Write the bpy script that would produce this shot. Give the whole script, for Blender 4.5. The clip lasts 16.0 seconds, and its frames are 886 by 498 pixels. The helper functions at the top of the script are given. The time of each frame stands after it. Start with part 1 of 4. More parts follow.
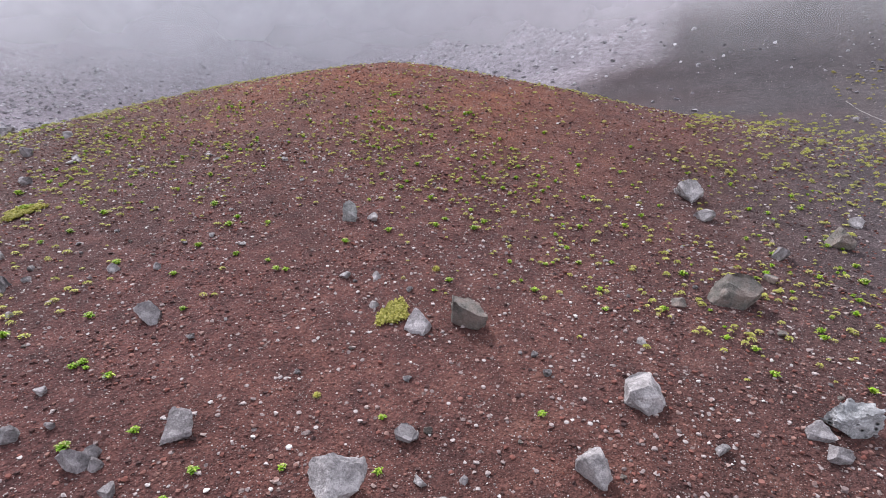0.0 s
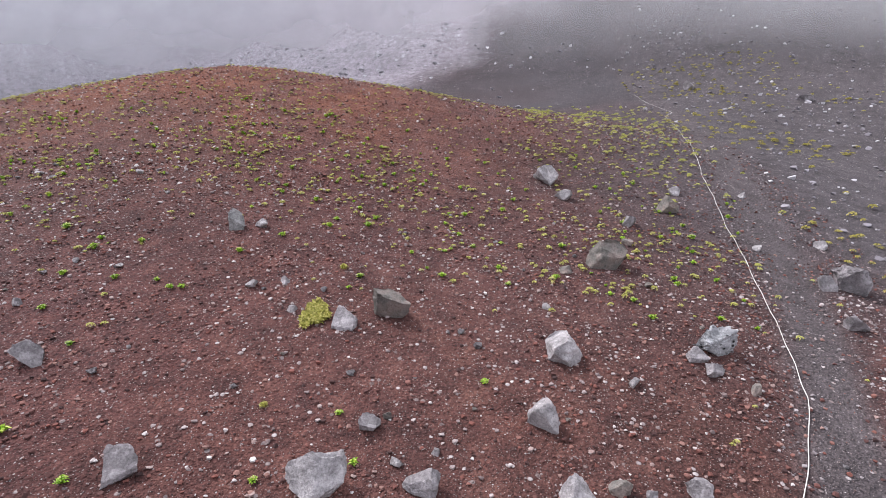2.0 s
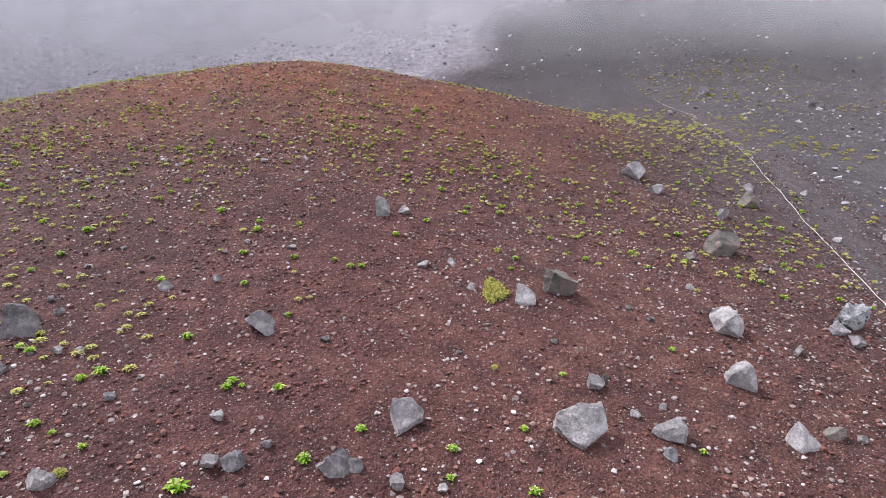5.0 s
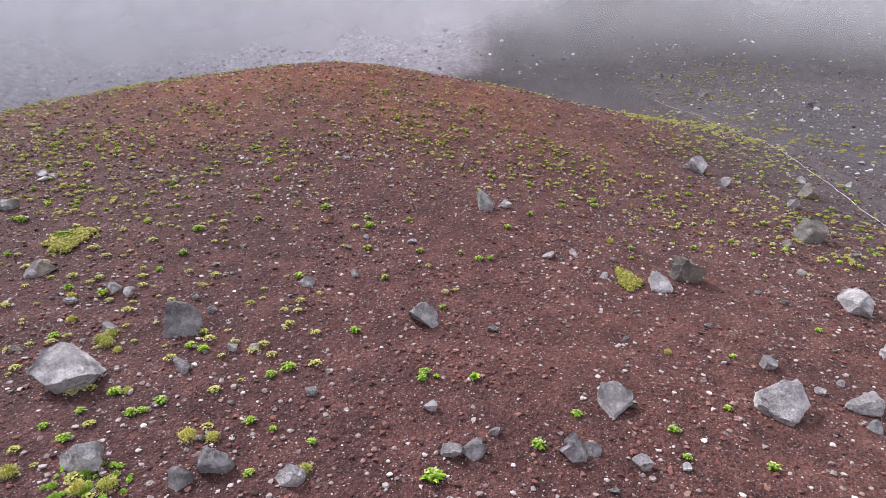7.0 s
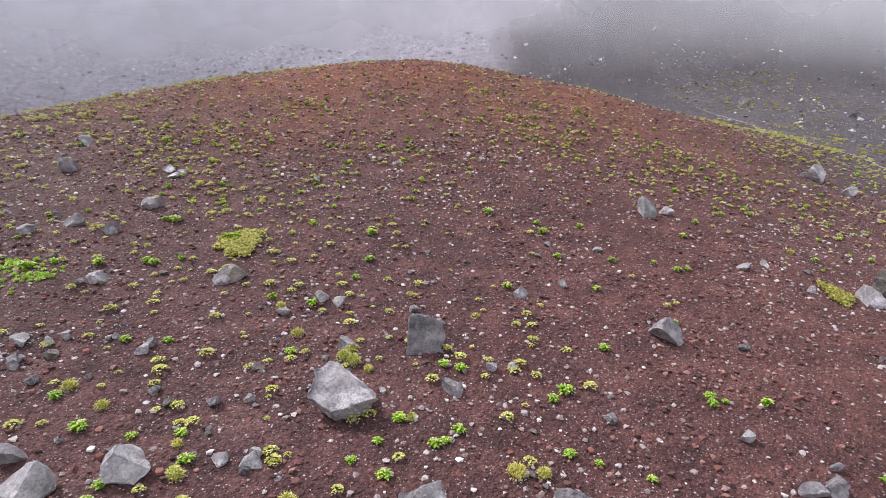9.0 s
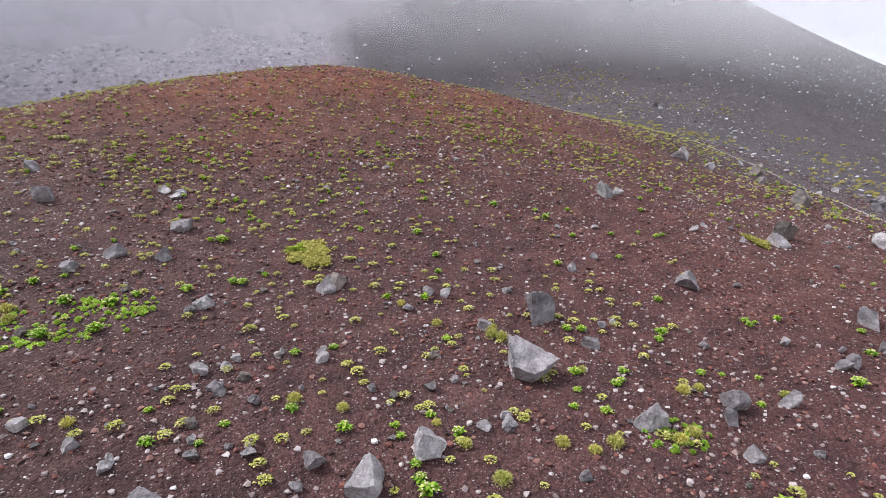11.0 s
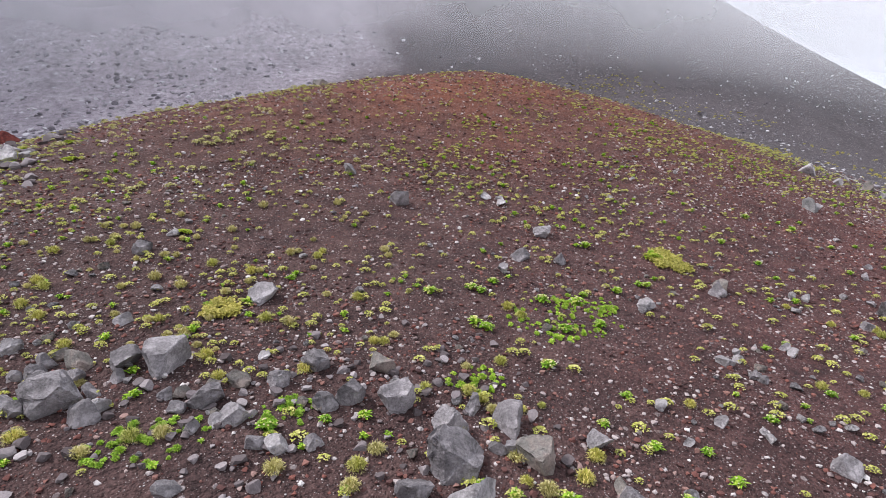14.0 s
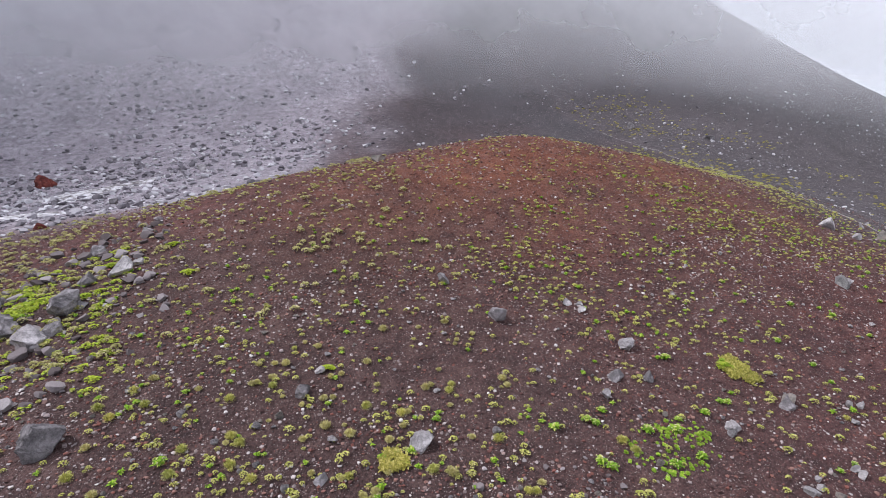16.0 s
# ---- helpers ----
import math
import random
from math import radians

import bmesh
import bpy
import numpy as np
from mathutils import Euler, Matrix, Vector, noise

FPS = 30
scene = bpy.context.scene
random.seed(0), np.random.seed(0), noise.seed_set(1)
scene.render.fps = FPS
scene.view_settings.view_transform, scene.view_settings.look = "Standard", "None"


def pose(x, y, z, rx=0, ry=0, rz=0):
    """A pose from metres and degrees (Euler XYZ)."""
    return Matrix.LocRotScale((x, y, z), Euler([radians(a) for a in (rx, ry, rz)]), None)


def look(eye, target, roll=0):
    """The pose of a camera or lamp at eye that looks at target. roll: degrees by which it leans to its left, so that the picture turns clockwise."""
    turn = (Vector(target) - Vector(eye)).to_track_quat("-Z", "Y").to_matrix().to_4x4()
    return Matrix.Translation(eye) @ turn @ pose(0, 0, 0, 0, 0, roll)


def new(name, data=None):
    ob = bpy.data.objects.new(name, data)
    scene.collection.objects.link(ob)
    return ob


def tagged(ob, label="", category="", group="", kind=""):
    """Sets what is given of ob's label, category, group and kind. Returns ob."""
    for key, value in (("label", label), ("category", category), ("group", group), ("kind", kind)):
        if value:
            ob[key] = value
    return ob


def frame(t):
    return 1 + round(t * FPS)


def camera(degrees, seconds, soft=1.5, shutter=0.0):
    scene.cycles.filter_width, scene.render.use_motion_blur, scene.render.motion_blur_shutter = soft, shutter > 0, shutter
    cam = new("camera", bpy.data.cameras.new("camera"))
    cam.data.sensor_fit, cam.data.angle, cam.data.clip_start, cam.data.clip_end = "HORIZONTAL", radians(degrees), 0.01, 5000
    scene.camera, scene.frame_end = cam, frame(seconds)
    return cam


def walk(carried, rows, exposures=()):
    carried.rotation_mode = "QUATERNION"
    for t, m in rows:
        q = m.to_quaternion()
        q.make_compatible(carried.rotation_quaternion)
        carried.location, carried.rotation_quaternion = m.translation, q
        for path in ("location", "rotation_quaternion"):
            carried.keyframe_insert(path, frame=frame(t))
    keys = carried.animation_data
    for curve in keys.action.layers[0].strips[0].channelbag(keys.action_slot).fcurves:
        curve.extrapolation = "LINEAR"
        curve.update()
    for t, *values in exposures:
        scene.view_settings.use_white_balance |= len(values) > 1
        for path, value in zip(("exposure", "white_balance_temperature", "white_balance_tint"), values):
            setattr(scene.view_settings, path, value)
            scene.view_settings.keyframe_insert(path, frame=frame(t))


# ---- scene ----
# ---- camera and its flight ----
cam = camera(77.0, 16.0, soft=0.6)
walk(cam, [
    (0.0, look((-0.183, 0.612, 0.038), (-4.270, 9.395, -2.442), 1.04)),
    (0.5, look((-0.432, 0.397, -0.005), (-3.547, 9.580, -2.447), 0.34)),
    (1.0, look((-0.681, 0.219, -0.033), (-2.449, 9.757, -2.464), -0.76)),
    (1.5, look((-0.988, 0.050, -0.066), (-2.266, 9.669, -2.483), -1.11)),
    (2.0, look((-1.326, -0.131, -0.078), (-2.560, 9.495, -2.491), -0.98)),
    (2.5, look((-1.733, -0.318, -0.095), (-2.927, 9.312, -2.509), -0.77)),
    (3.0, look((-2.230, -0.487, -0.119), (-3.345, 9.153, -2.533), -0.52)),
    (3.5, look((-2.762, -0.634, -0.145), (-3.819, 9.013, -2.556), -0.28)),
    (4.0, look((-3.357, -0.790, -0.166), (-4.345, 8.863, -2.582), 0.06)),
    (4.2, look((-3.618, -0.940, -0.122), (-4.592, 8.708, -2.566), 0.23)),
    (6.3, look((-6.314, -1.460, -0.341), (-6.585, 8.265, -2.651), -0.43)),
    (6.5, look((-6.643, -1.471, -0.377), (-6.880, 8.257, -2.682), -0.42)),
    (7.0, look((-7.420, -1.472, -0.433), (-7.613, 8.263, -2.715), -0.28)),
    (7.5, look((-8.215, -1.364, -0.472), (-8.365, 8.375, -2.736), -0.16)),
    (8.0, look((-9.053, -1.208, -0.500), (-9.124, 8.537, -2.746), 0.13)),
    (8.5, look((-9.947, -0.993, -0.514), (-9.926, 8.755, -2.746), 0.44)),
    (9.0, look((-10.907, -0.833, -0.523), (-10.845, 8.915, -2.751), 0.95)),
    (9.2, look((-11.303, -0.777, -0.529), (-11.219, 8.972, -2.755), 1.15)),
    (11.3, look((-15.549, -1.282, -0.305), (-12.196, 7.856, -2.596), -1.30)),
    (11.5, look((-16.037, -1.223, -0.280), (-12.654, 7.904, -2.572), -1.10)),
    (12.0, look((-17.312, -1.030, -0.216), (-13.867, 8.070, -2.522), -0.46)),
    (12.5, look((-18.600, -0.881, -0.150), (-15.106, 8.191, -2.492), 0.15)),
    (13.0, look((-19.786, -0.650, -0.108), (-16.235, 8.385, -2.511), 0.49)),
    (13.5, look((-20.889, -0.236, -0.026), (-17.251, 8.758, -2.447), 0.87)),
    (14.0, look((-21.752, 0.199, 0.176), (-18.015, 9.157, -2.232), 1.06)),
    (14.5, look((-22.539, 0.420, 0.679), (-18.733, 9.353, -1.714), 0.81)),
    (15.0, look((-23.190, 0.514, 1.411), (-19.354, 9.425, -1.015), 0.57)),
    (15.5, look((-23.709, 0.524, 2.207), (-19.852, 9.413, -0.267), 0.42)),
    (16.0, look((-24.075, 0.440, 2.980), (-20.218, 9.311, 0.446), 0.26)),
], exposures=((0.0, 0.56, 6200, 12.5), (9.2, 0.62, 6200, 12.5), (11.3, 0.4, 6200, 11.5), (14.5, 0.36, 6150, 11.5), (16.0, 0.2, 6050, 11.5)))

# ---- overcast daylight ----
world = bpy.data.worlds.new("overcast_sky")
scene.world = world
world.use_nodes = True
wn, wl = world.node_tree.nodes, world.node_tree.links
sky = wn.new("ShaderNodeTexSky")
sky.sky_type, sky.sun_disc = "NISHITA", False
sky.sun_elevation, sky.sun_rotation = radians(51), radians(-61)
wmix = wn.new("ShaderNodeMixRGB")
wmix.inputs[0].default_value = 0.93
wmix.inputs[2].default_value = (9.3, 9.5, 10.3, 1)       # the white cloud deck
wl.new(sky.outputs[0], wmix.inputs[1])
wl.new(wmix.outputs[0], wn["Background"].inputs[0])
wn["Background"].inputs[1].default_value = 0.088
sun_data = bpy.data.lights.new("sun", "SUN")
sun_data.energy, sun_data.angle, sun_data.color = 3.2, radians(11), (1.0, 0.965, 0.95)
sun = new("sun", sun_data)
sun.matrix_world = look((-62, 34, 88), (0, 0, 0))


# ---- land form ----
def lattice(x, y, seed):
    """Smooth noise from 0 to 1 on a unit lattice."""
    xi, yi = np.floor(x).astype(np.int64), np.floor(y).astype(np.int64)
    fx, fy = x - xi, y - yi
    fx, fy = fx * fx * (3 - 2 * fx), fy * fy * (3 - 2 * fy)

    def corner(a, b):
        h = (a * 374761393 + b * 668265263 + seed * 974634777) & 0x7FFFFFFF
        h = ((h ^ (h >> 13)) * 1274126177) & 0x7FFFFFFF
        return ((h ^ (h >> 16)) & 0xFFFF) / 65535.0
    top = corner(xi, yi) * (1 - fx) + corner(xi + 1, yi) * fx
    low = corner(xi, yi + 1) * (1 - fx) + corner(xi + 1, yi + 1) * fx
    return top * (1 - fy) + low * fy


def fbm(x, y, size, seed, octaves=4):
    total, amp, norm = 0, 1.0, 0
    for k in range(octaves):
        total = total + amp * lattice(x / size * 2 ** k + 17 * k, y / size * 2 ** k - 9 * k, seed + k)
        norm, amp = norm + amp, amp * 0.5
    return total / norm


def step(a, b, v):
    u = np.clip((v - a) / (b - a), 0, 1)
    return u * u * (3 - 2 * u)


TRAIL = ((1.6, -14.0), (2.0, 0.0), (2.7, 5.8), (3.2, 7.4), (4.05, 10.0), (4.85, 13.4), (5.22, 16.35), (5.7, 19.6),
         (6.2, 22.5), (6.85, 27.0), (7.2, 31.0), (6.7, 38.8), (6.3, 45.1), (4.6, 52.8), (3.3, 60.0), (0.5, 72.0), (-1.0, 84.0))


def trail_gap(x, y):
    """Distance from the middle of the trail."""
    best = np.full(np.shape(x), 1e9)
    for (ax, ay), (bx, by) in zip(TRAIL, TRAIL[1:]):
        dx, dy = bx - ax, by - ay
        u = np.clip(((x - ax) * dx + (y - ay) * dy) / (dx * dx + dy * dy), 0, 1)
        best = np.minimum(best, np.hypot(x - ax - u * dx, y - ay - u * dy))
    return best


def smooth_land(x, y):
    """The ground without its roughness: a tilted floor, the cinder cone, a gully and the two flanks of the mountain."""
    ca, sa = math.cos(0.0056), math.sin(0.0056)
    u, v = (x + 11.43) * ca + (y - 20.69) * sa, -(x + 11.43) * sa + (y - 20.69) * ca
    z = -6.03 - 0.061 * np.clip(x, -90, 120) - 0.0353 * np.minimum(y, 24) + 0.06 * np.clip(y - 24, 0, 60)
    z = z + 7.77 * np.exp(-((u / 24.74) ** 2 + (v / 13.3) ** 2 + 2e-3) ** 0.6925)
    z = z + 60.5 * np.maximum(1 - np.hypot(x - 45.0, y - 125.3) / 120.0, 0) ** 1.474
    z = z + 190.0 * np.maximum(1 - np.hypot(x + 150, y - 110) / 122.0, 0) ** 1.5
    z = z + 210.0 * np.maximum(1 - np.hypot(x + 45, y - 195) / 147.0, 0) ** 1.5
    z = z - 2.06 * np.exp(-(((x + 35.8) / 7.8) ** 2 + ((y - 17.2) / 7.8) ** 2))
    return z


def land(x, y):
    x, y = np.asarray(x, float), np.asarray(y, float)
    far = step(28, 60, np.hypot(x + 10, y - 10))
    z = smooth_land(x, y)
    z = z + (fbm(x, y, 2.6, 5) - 0.5) * 0.13 + (fbm(x, y, 0.55, 11, 3) - 0.5) * 0.055 * (1 - far)
    z = z + far * (fbm(x, y, 14.0, 23) - 0.5) * 0.45
    return z - 0.07 * np.exp(-(trail_gap(x, y) / 0.75) ** 4)


def zones(x, y):
    """Where each kind of ground lies: rusty cinder, grey scree, trampled trail, dark sand, each from 0 to 1."""
    wob = fbm(x, y, 5.0, 41) - 0.5
    fine = fbm(x, y, 1.3, 47) - 0.5
    rust = np.exp(-(((x + 11.5 + 3 * wob) / 9.0) ** 2 + ((y - 18.5) / 5.5) ** 2)) + 0.2 * np.exp(-(((x + 1.5) / 6) ** 2 + ((y - 6) / 4.5) ** 2))
    rust = rust + 0.7 * np.exp(-(((x - 9) / 8) ** 2 + ((y - 69) / 9) ** 2))
    rust = np.clip(rust * (0.9 + 1.2 * fine + 0.8 * wob), 0, 1)
    left = step(2, 9, (y - 26) * 0.55 - (x + 19) * 0.8 + 9 * wob) * step(22, 31, y + 0.25 * np.minimum(x + 30, 0) * -1 + 5 * wob)
    left = np.maximum(left, step(-31, -37, x + 0.25 * (y - 14) + 4 * wob) * step(8, 16, y))
    right = step(5.4, 8.0, x + 2 * wob + 0.6 * fine)
    trail = np.exp(-(trail_gap(x, y) / (0.62 + 0.5 * fine)) ** 4) * (1 - 0.75 * step(28, 50, y))
    big = fbm(x, y, 18.0, 59) - 0.5
    sand = step(27, 36, y + 6 * wob) * step(-34, 6, x + 0.12 * (y - 45) + 30 * big + 10 * wob) * (1 - step(8, 22, x + 14 * wob))
    sand = np.maximum(sand, 0.75 * step(-1.5, 4.5, x + 3 * wob) * step(8, 15, y + 2 * wob))
    dull = step(-7, -21, x + 6 * wob + 3 * fine) * step(20, 15, y)
    dull = np.maximum(dull, 0.45 * step(-7, 1.5, x + 3 * wob + 2 * fine) * step(26, 16, y))
    return rust, np.clip(left, 0, 1), right, trail, np.clip(sand, 0, 1), dull


# ---- materials ----
def material(name):
    m = bpy.data.materials.new(name)
    m.use_nodes = True
    nt = m.node_tree
    bsdf = nt.nodes["Principled BSDF"]
    bsdf.inputs["Roughness"].default_value = 0.95
    bsdf.inputs["Specular IOR Level"].default_value = 0.25
    return m, nt, bsdf


def node(nt, kind, **inputs):
    n = nt.nodes.new(kind)
    for key, value in inputs.items():
        n.inputs[key].default_value = value
    return n


def ramp(nt, source, stops):
    n = nt.nodes.new("ShaderNodeValToRGB")
    while len(n.color_ramp.elements) < len(stops):
        n.color_ramp.elements.new(0.5)
    for e, (at, col) in zip(n.color_ramp.elements, stops):
        e.position = at
        e.color = (*col, 1) if isinstance(col, tuple) else (col, col, col, 1)
    nt.links.new(source, n.inputs[0])
    return n.outputs[0]


def blend(nt, fac, a, b, mode="MIX"):
    n = nt.nodes.new("ShaderNodeMixRGB")
    n.blend_type = mode
    for slot, value in zip(n.inputs, (fac, a, b)):
        if isinstance(value, (int, float)):
            slot.default_value = value
        elif isinstance(value, tuple):
            slot.default_value = (*value, 1)
        else:
            nt.links.new(value, slot)
    return n.outputs[0]


def bump(nt, bsdf, height, strength, distance):
    n = node(nt, "ShaderNodeBump", Strength=strength, Distance=distance)
    nt.links.new(height, n.inputs["Height"])
    nt.links.new(n.outputs[0], bsdf.inputs["Normal"])


def place_coords(nt):
    return nt.nodes.new("ShaderNodeTexCoord").outputs["Object"]


def noise_tex(nt, co, scale, detail=4.0, rough=0.6):
    n = node(nt, "ShaderNodeTexNoise", Scale=scale, Detail=detail, Roughness=rough)
    nt.links.new(co, n.inputs["Vector"])
    return n.outputs["Fac"]


def cells(nt, co, scale):
    n = node(nt, "ShaderNodeTexVoronoi", Scale=scale)
    nt.links.new(co, n.inputs["Vector"])
    return n


def make_ground():
    m, nt, bsdf = material("cinder_ground")
    co = place_coords(nt)
    zone = nt.nodes.new("ShaderNodeAttribute")
    zone.attribute_name = "zone"
    part_of = nt.nodes.new("ShaderNodeSeparateColor")
    nt.links.new(zone.outputs["Color"], part_of.inputs[0])
    zone_b = nt.nodes.new("ShaderNodeAttribute")
    zone_b.attribute_name = "zone_b"
    part_b = nt.nodes.new("ShaderNodeSeparateColor")
    nt.links.new(zone_b.outputs["Color"], part_b.inputs[0])
    rust, scree, trail = part_of.outputs
    right, sand = part_b.outputs[0], part_b.outputs[1]
    broad, mid, grain = noise_tex(nt, co, 0.35), noise_tex(nt, co, 2.2, 5), noise_tex(nt, co, 26.0, 6, 0.75)
    col = ramp(nt, mid, ((0.28, (0.055, 0.026, 0.026)), (0.5, (0.09, 0.039, 0.037)), (0.72, (0.14, 0.06, 0.054))))
    rusty = ramp(nt, mid, ((0.3, (0.11, 0.036, 0.022)), (0.55, (0.19, 0.066, 0.036)), (0.75, (0.26, 0.115, 0.06))))
    ashy = ramp(nt, mid, ((0.28, (0.044, 0.026, 0.025)), (0.5, (0.072, 0.041, 0.038)), (0.72, (0.108, 0.065, 0.059))))
    col = blend(nt, part_b.outputs[2], col, ashy)
    col = blend(nt, rust, col, rusty)
    sandy = ramp(nt, mid, ((0.3, (0.052, 0.046, 0.05)), (0.7, (0.09, 0.08, 0.086))))
    col = blend(nt, sand, col, sandy)
    slope = ramp(nt, mid, ((0.3, (0.058, 0.049, 0.052)), (0.7, (0.112, 0.096, 0.101))))
    col = blend(nt, right, col, slope)
    rubble = ramp(nt, mid, ((0.3, (0.25, 0.215, 0.24)), (0.7, (0.52, 0.465, 0.505))))
    col = blend(nt, scree, col, rubble)
    worn = ramp(nt, mid, ((0.3, (0.072, 0.058, 0.06)), (0.7, (0.116, 0.096, 0.098))))
    col = blend(nt, trail, col, worn)
    col = blend(nt, 0.85, col, ramp(nt, grain, ((0.34, 0.32), (0.5, 0.92), (0.66, 1.75))), "MULTIPLY")
    col = blend(nt, 0.6, col, ramp(nt, broad, ((0.3, 0.72), (0.7, 1.25))), "MULTIPLY")
    # loose lapilli of two sizes, a few of them pale
    tiny, small, large = cells(nt, co, 75.0), cells(nt, co, 34.0), cells(nt, co, 11.0)
    for tex, keep in ((tiny, 0.9), (small, 0.9), (large, 0.95)):
        sep = nt.nodes.new("ShaderNodeSeparateColor")
        nt.links.new(tex.outputs["Color"], sep.inputs[0])
        pick = ramp(nt, sep.outputs[0], ((keep, 0.0), (keep + 0.01, 1.0)))
        core = ramp(nt, tex.outputs["Distance"], ((0.28, 1.0), (0.42, 0.0)))
        both = blend(nt, 1.0, pick, core, "MULTIPLY")
        stone = ramp(nt, sep.outputs[1], ((0.0, (0.17, 0.12, 0.11)), (0.6, (0.31, 0.255, 0.245)), (1.0, (0.55, 0.5, 0.49))))
        col = blend(nt, both, col, stone)
    # coarse far rubble, only on the screes
    coarse = cells(nt, co, 1.9)
    sep = nt.nodes.new("ShaderNodeSeparateColor")
    nt.links.new(coarse.outputs["Color"], sep.inputs[0])
    pick = blend(nt, 1.0, ramp(nt, sep.outputs[0], ((0.62, 0.0), (0.64, 1.0))), ramp(nt, coarse.outputs["Distance"], ((0.2, 1.0), (0.36, 0.0))), "MULTIPLY")
    pick = blend(nt, 1.0, pick, scree, "MULTIPLY")
    col = blend(nt, pick, col, ramp(nt, sep.outputs[1], ((0.0, (0.09, 0.08, 0.09)), (1.0, (0.62, 0.59, 0.62)))))
    nt.links.new(col, bsdf.inputs["Base Color"])
    height = blend(nt, 0.5, grain, ramp(nt, small.outputs["Distance"], ((0.0, 1.0), (0.6, 0.0))))
    height = blend(nt, 0.45, height, ramp(nt, large.outputs["Distance"], ((0.0, 1.0), (0.55, 0.0))))
    bump(nt, bsdf, height, 1.0, 0.075)
    return m


def make_stone(name, dark, light, pits=0.0, rusty=0.0):
    """Broken lava: cloudy grey with grain, dust on its broad sides and, where given, gas pits or rust."""
    m, nt, bsdf = material(name)
    co = place_coords(nt)
    cloud, grain, lichen = noise_tex(nt, co, 3.2, 6, 0.62), noise_tex(nt, co, 38.0, 5, 0.7), noise_tex(nt, co, 7.5, 4)
    col = ramp(nt, cloud, ((0.36, tuple(0.8 * v for v in dark)), (0.5, tuple(0.5 * (a + b) for a, b in zip(dark, light))), (0.62, light)))
    col = blend(nt, 0.7, col, ramp(nt, grain, ((0.33, 0.55), (0.5, 1.0), (0.68, 1.3))), "MULTIPLY")
    vein = ramp(nt, noise_tex(nt, co, 5.5, 8, 0.7), ((0.44, 1.0), (0.5, 0.55), (0.56, 1.0)))
    col = blend(nt, 0.6, col, vein, "MULTIPLY")
    col = blend(nt, ramp(nt, lichen, ((0.6, 0.0), (0.72, 0.55))), col, tuple(min(1, 1.25 * v) for v in light))
    if rusty:
        col = blend(nt, ramp(nt, cloud, ((0.45, 0.0), (0.62, rusty))), col, (0.2, 0.085, 0.05))
    rand = nt.nodes.new("ShaderNodeObjectInfo").outputs["Random"]
    col = blend(nt, 1.0, col, ramp(nt, rand, ((0.0, 0.78), (1.0, 1.18))), "MULTIPLY")
    height = blend(nt, 0.4, cloud, grain)
    if pits:
        # pits sunk by bump, with the shade inside them painted into the colour
        hole = ramp(nt, cells(nt, co, 9.0).outputs["Distance"], ((0.1, 0.0), (0.26, 1.0)))
        col = blend(nt, pits, col, blend(nt, 1.0, col, hole, "MULTIPLY"))
        height = blend(nt, 0.5, height, hole)
    nt.links.new(col, bsdf.inputs["Base Color"])
    bump(nt, bsdf, height, 1.0, 0.07)
    return m


def make_pebbles(name, stops):
    m, nt, bsdf = material(name)
    rand = nt.nodes.new("ShaderNodeNewGeometry").outputs["Random Per Island"]
    col = ramp(nt, rand, stops)
    grain = noise_tex(nt, place_coords(nt), 60.0, 3)
    col = blend(nt, 0.6, col, ramp(nt, grain, ((0.3, 0.6), (0.7, 1.3))), "MULTIPLY")
    nt.links.new(col, bsdf.inputs["Base Color"])
    bump(nt, bsdf, grain, 0.5, 0.01)
    return m


def make_leaf(name, stops):
    m, nt, bsdf = material(name)
    rand = nt.nodes.new("ShaderNodeNewGeometry").outputs["Random Per Island"]
    which = nt.nodes.new("ShaderNodeObjectInfo").outputs["Random"]
    col = ramp(nt, rand, stops)
    col = blend(nt, 1.0, col, ramp(nt, which, ((0.0, (0.8, 0.85, 0.8)), (1.0, (1.2, 1.12, 1.1)))), "MULTIPLY")
    col = blend(nt, 0.5, col, ramp(nt, noise_tex(nt, place_coords(nt), 1.3, 3), ((0.3, 0.65), (0.7, 1.3))), "MULTIPLY")
    nt.links.new(col, bsdf.inputs["Base Color"])
    bsdf.inputs["Roughness"].default_value = 0.6
    thin = nt.nodes.new("ShaderNodeBsdfTranslucent")
    nt.links.new(col, thin.inputs["Color"])
    mixer = node(nt, "ShaderNodeMixShader", Fac=0.15)
    nt.links.new(bsdf.outputs[0], mixer.inputs[1])
    nt.links.new(thin.outputs[0], mixer.inputs[2])
    nt.links.new(mixer.outputs[0], nt.nodes["Material Output"].inputs["Surface"])
    return m


GROUND = make_ground()
STONES = {
    "l": make_stone("pale_lava", (0.31, 0.285, 0.285), (0.56, 0.52, 0.52)),
    "g": make_stone("grey_lava", (0.225, 0.205, 0.208), (0.46, 0.422, 0.428)),
    "d": make_stone("dark_lava", (0.15, 0.135, 0.139), (0.385, 0.35, 0.356)),
    "b": make_stone("brownish_lava", (0.17, 0.155, 0.138), (0.39, 0.355, 0.325), rusty=0.35),
    "s": make_stone("slab_lava", (0.19, 0.188, 0.185), (0.4, 0.385, 0.375)),
    "w": make_stone("pitted_white_lava", (0.2, 0.2, 0.205), (0.46, 0.455, 0.46), pits=0.9),
    "r": make_stone("red_lava", (0.12, 0.03, 0.026), (0.24, 0.065, 0.05)),
}
PALE_PEBBLES = make_pebbles("pale_pebbles", ((0.0, (0.17, 0.125, 0.12)), (0.4, (0.31, 0.25, 0.24)), (0.8, (0.48, 0.415, 0.4)), (1.0, (0.64, 0.6, 0.58))))
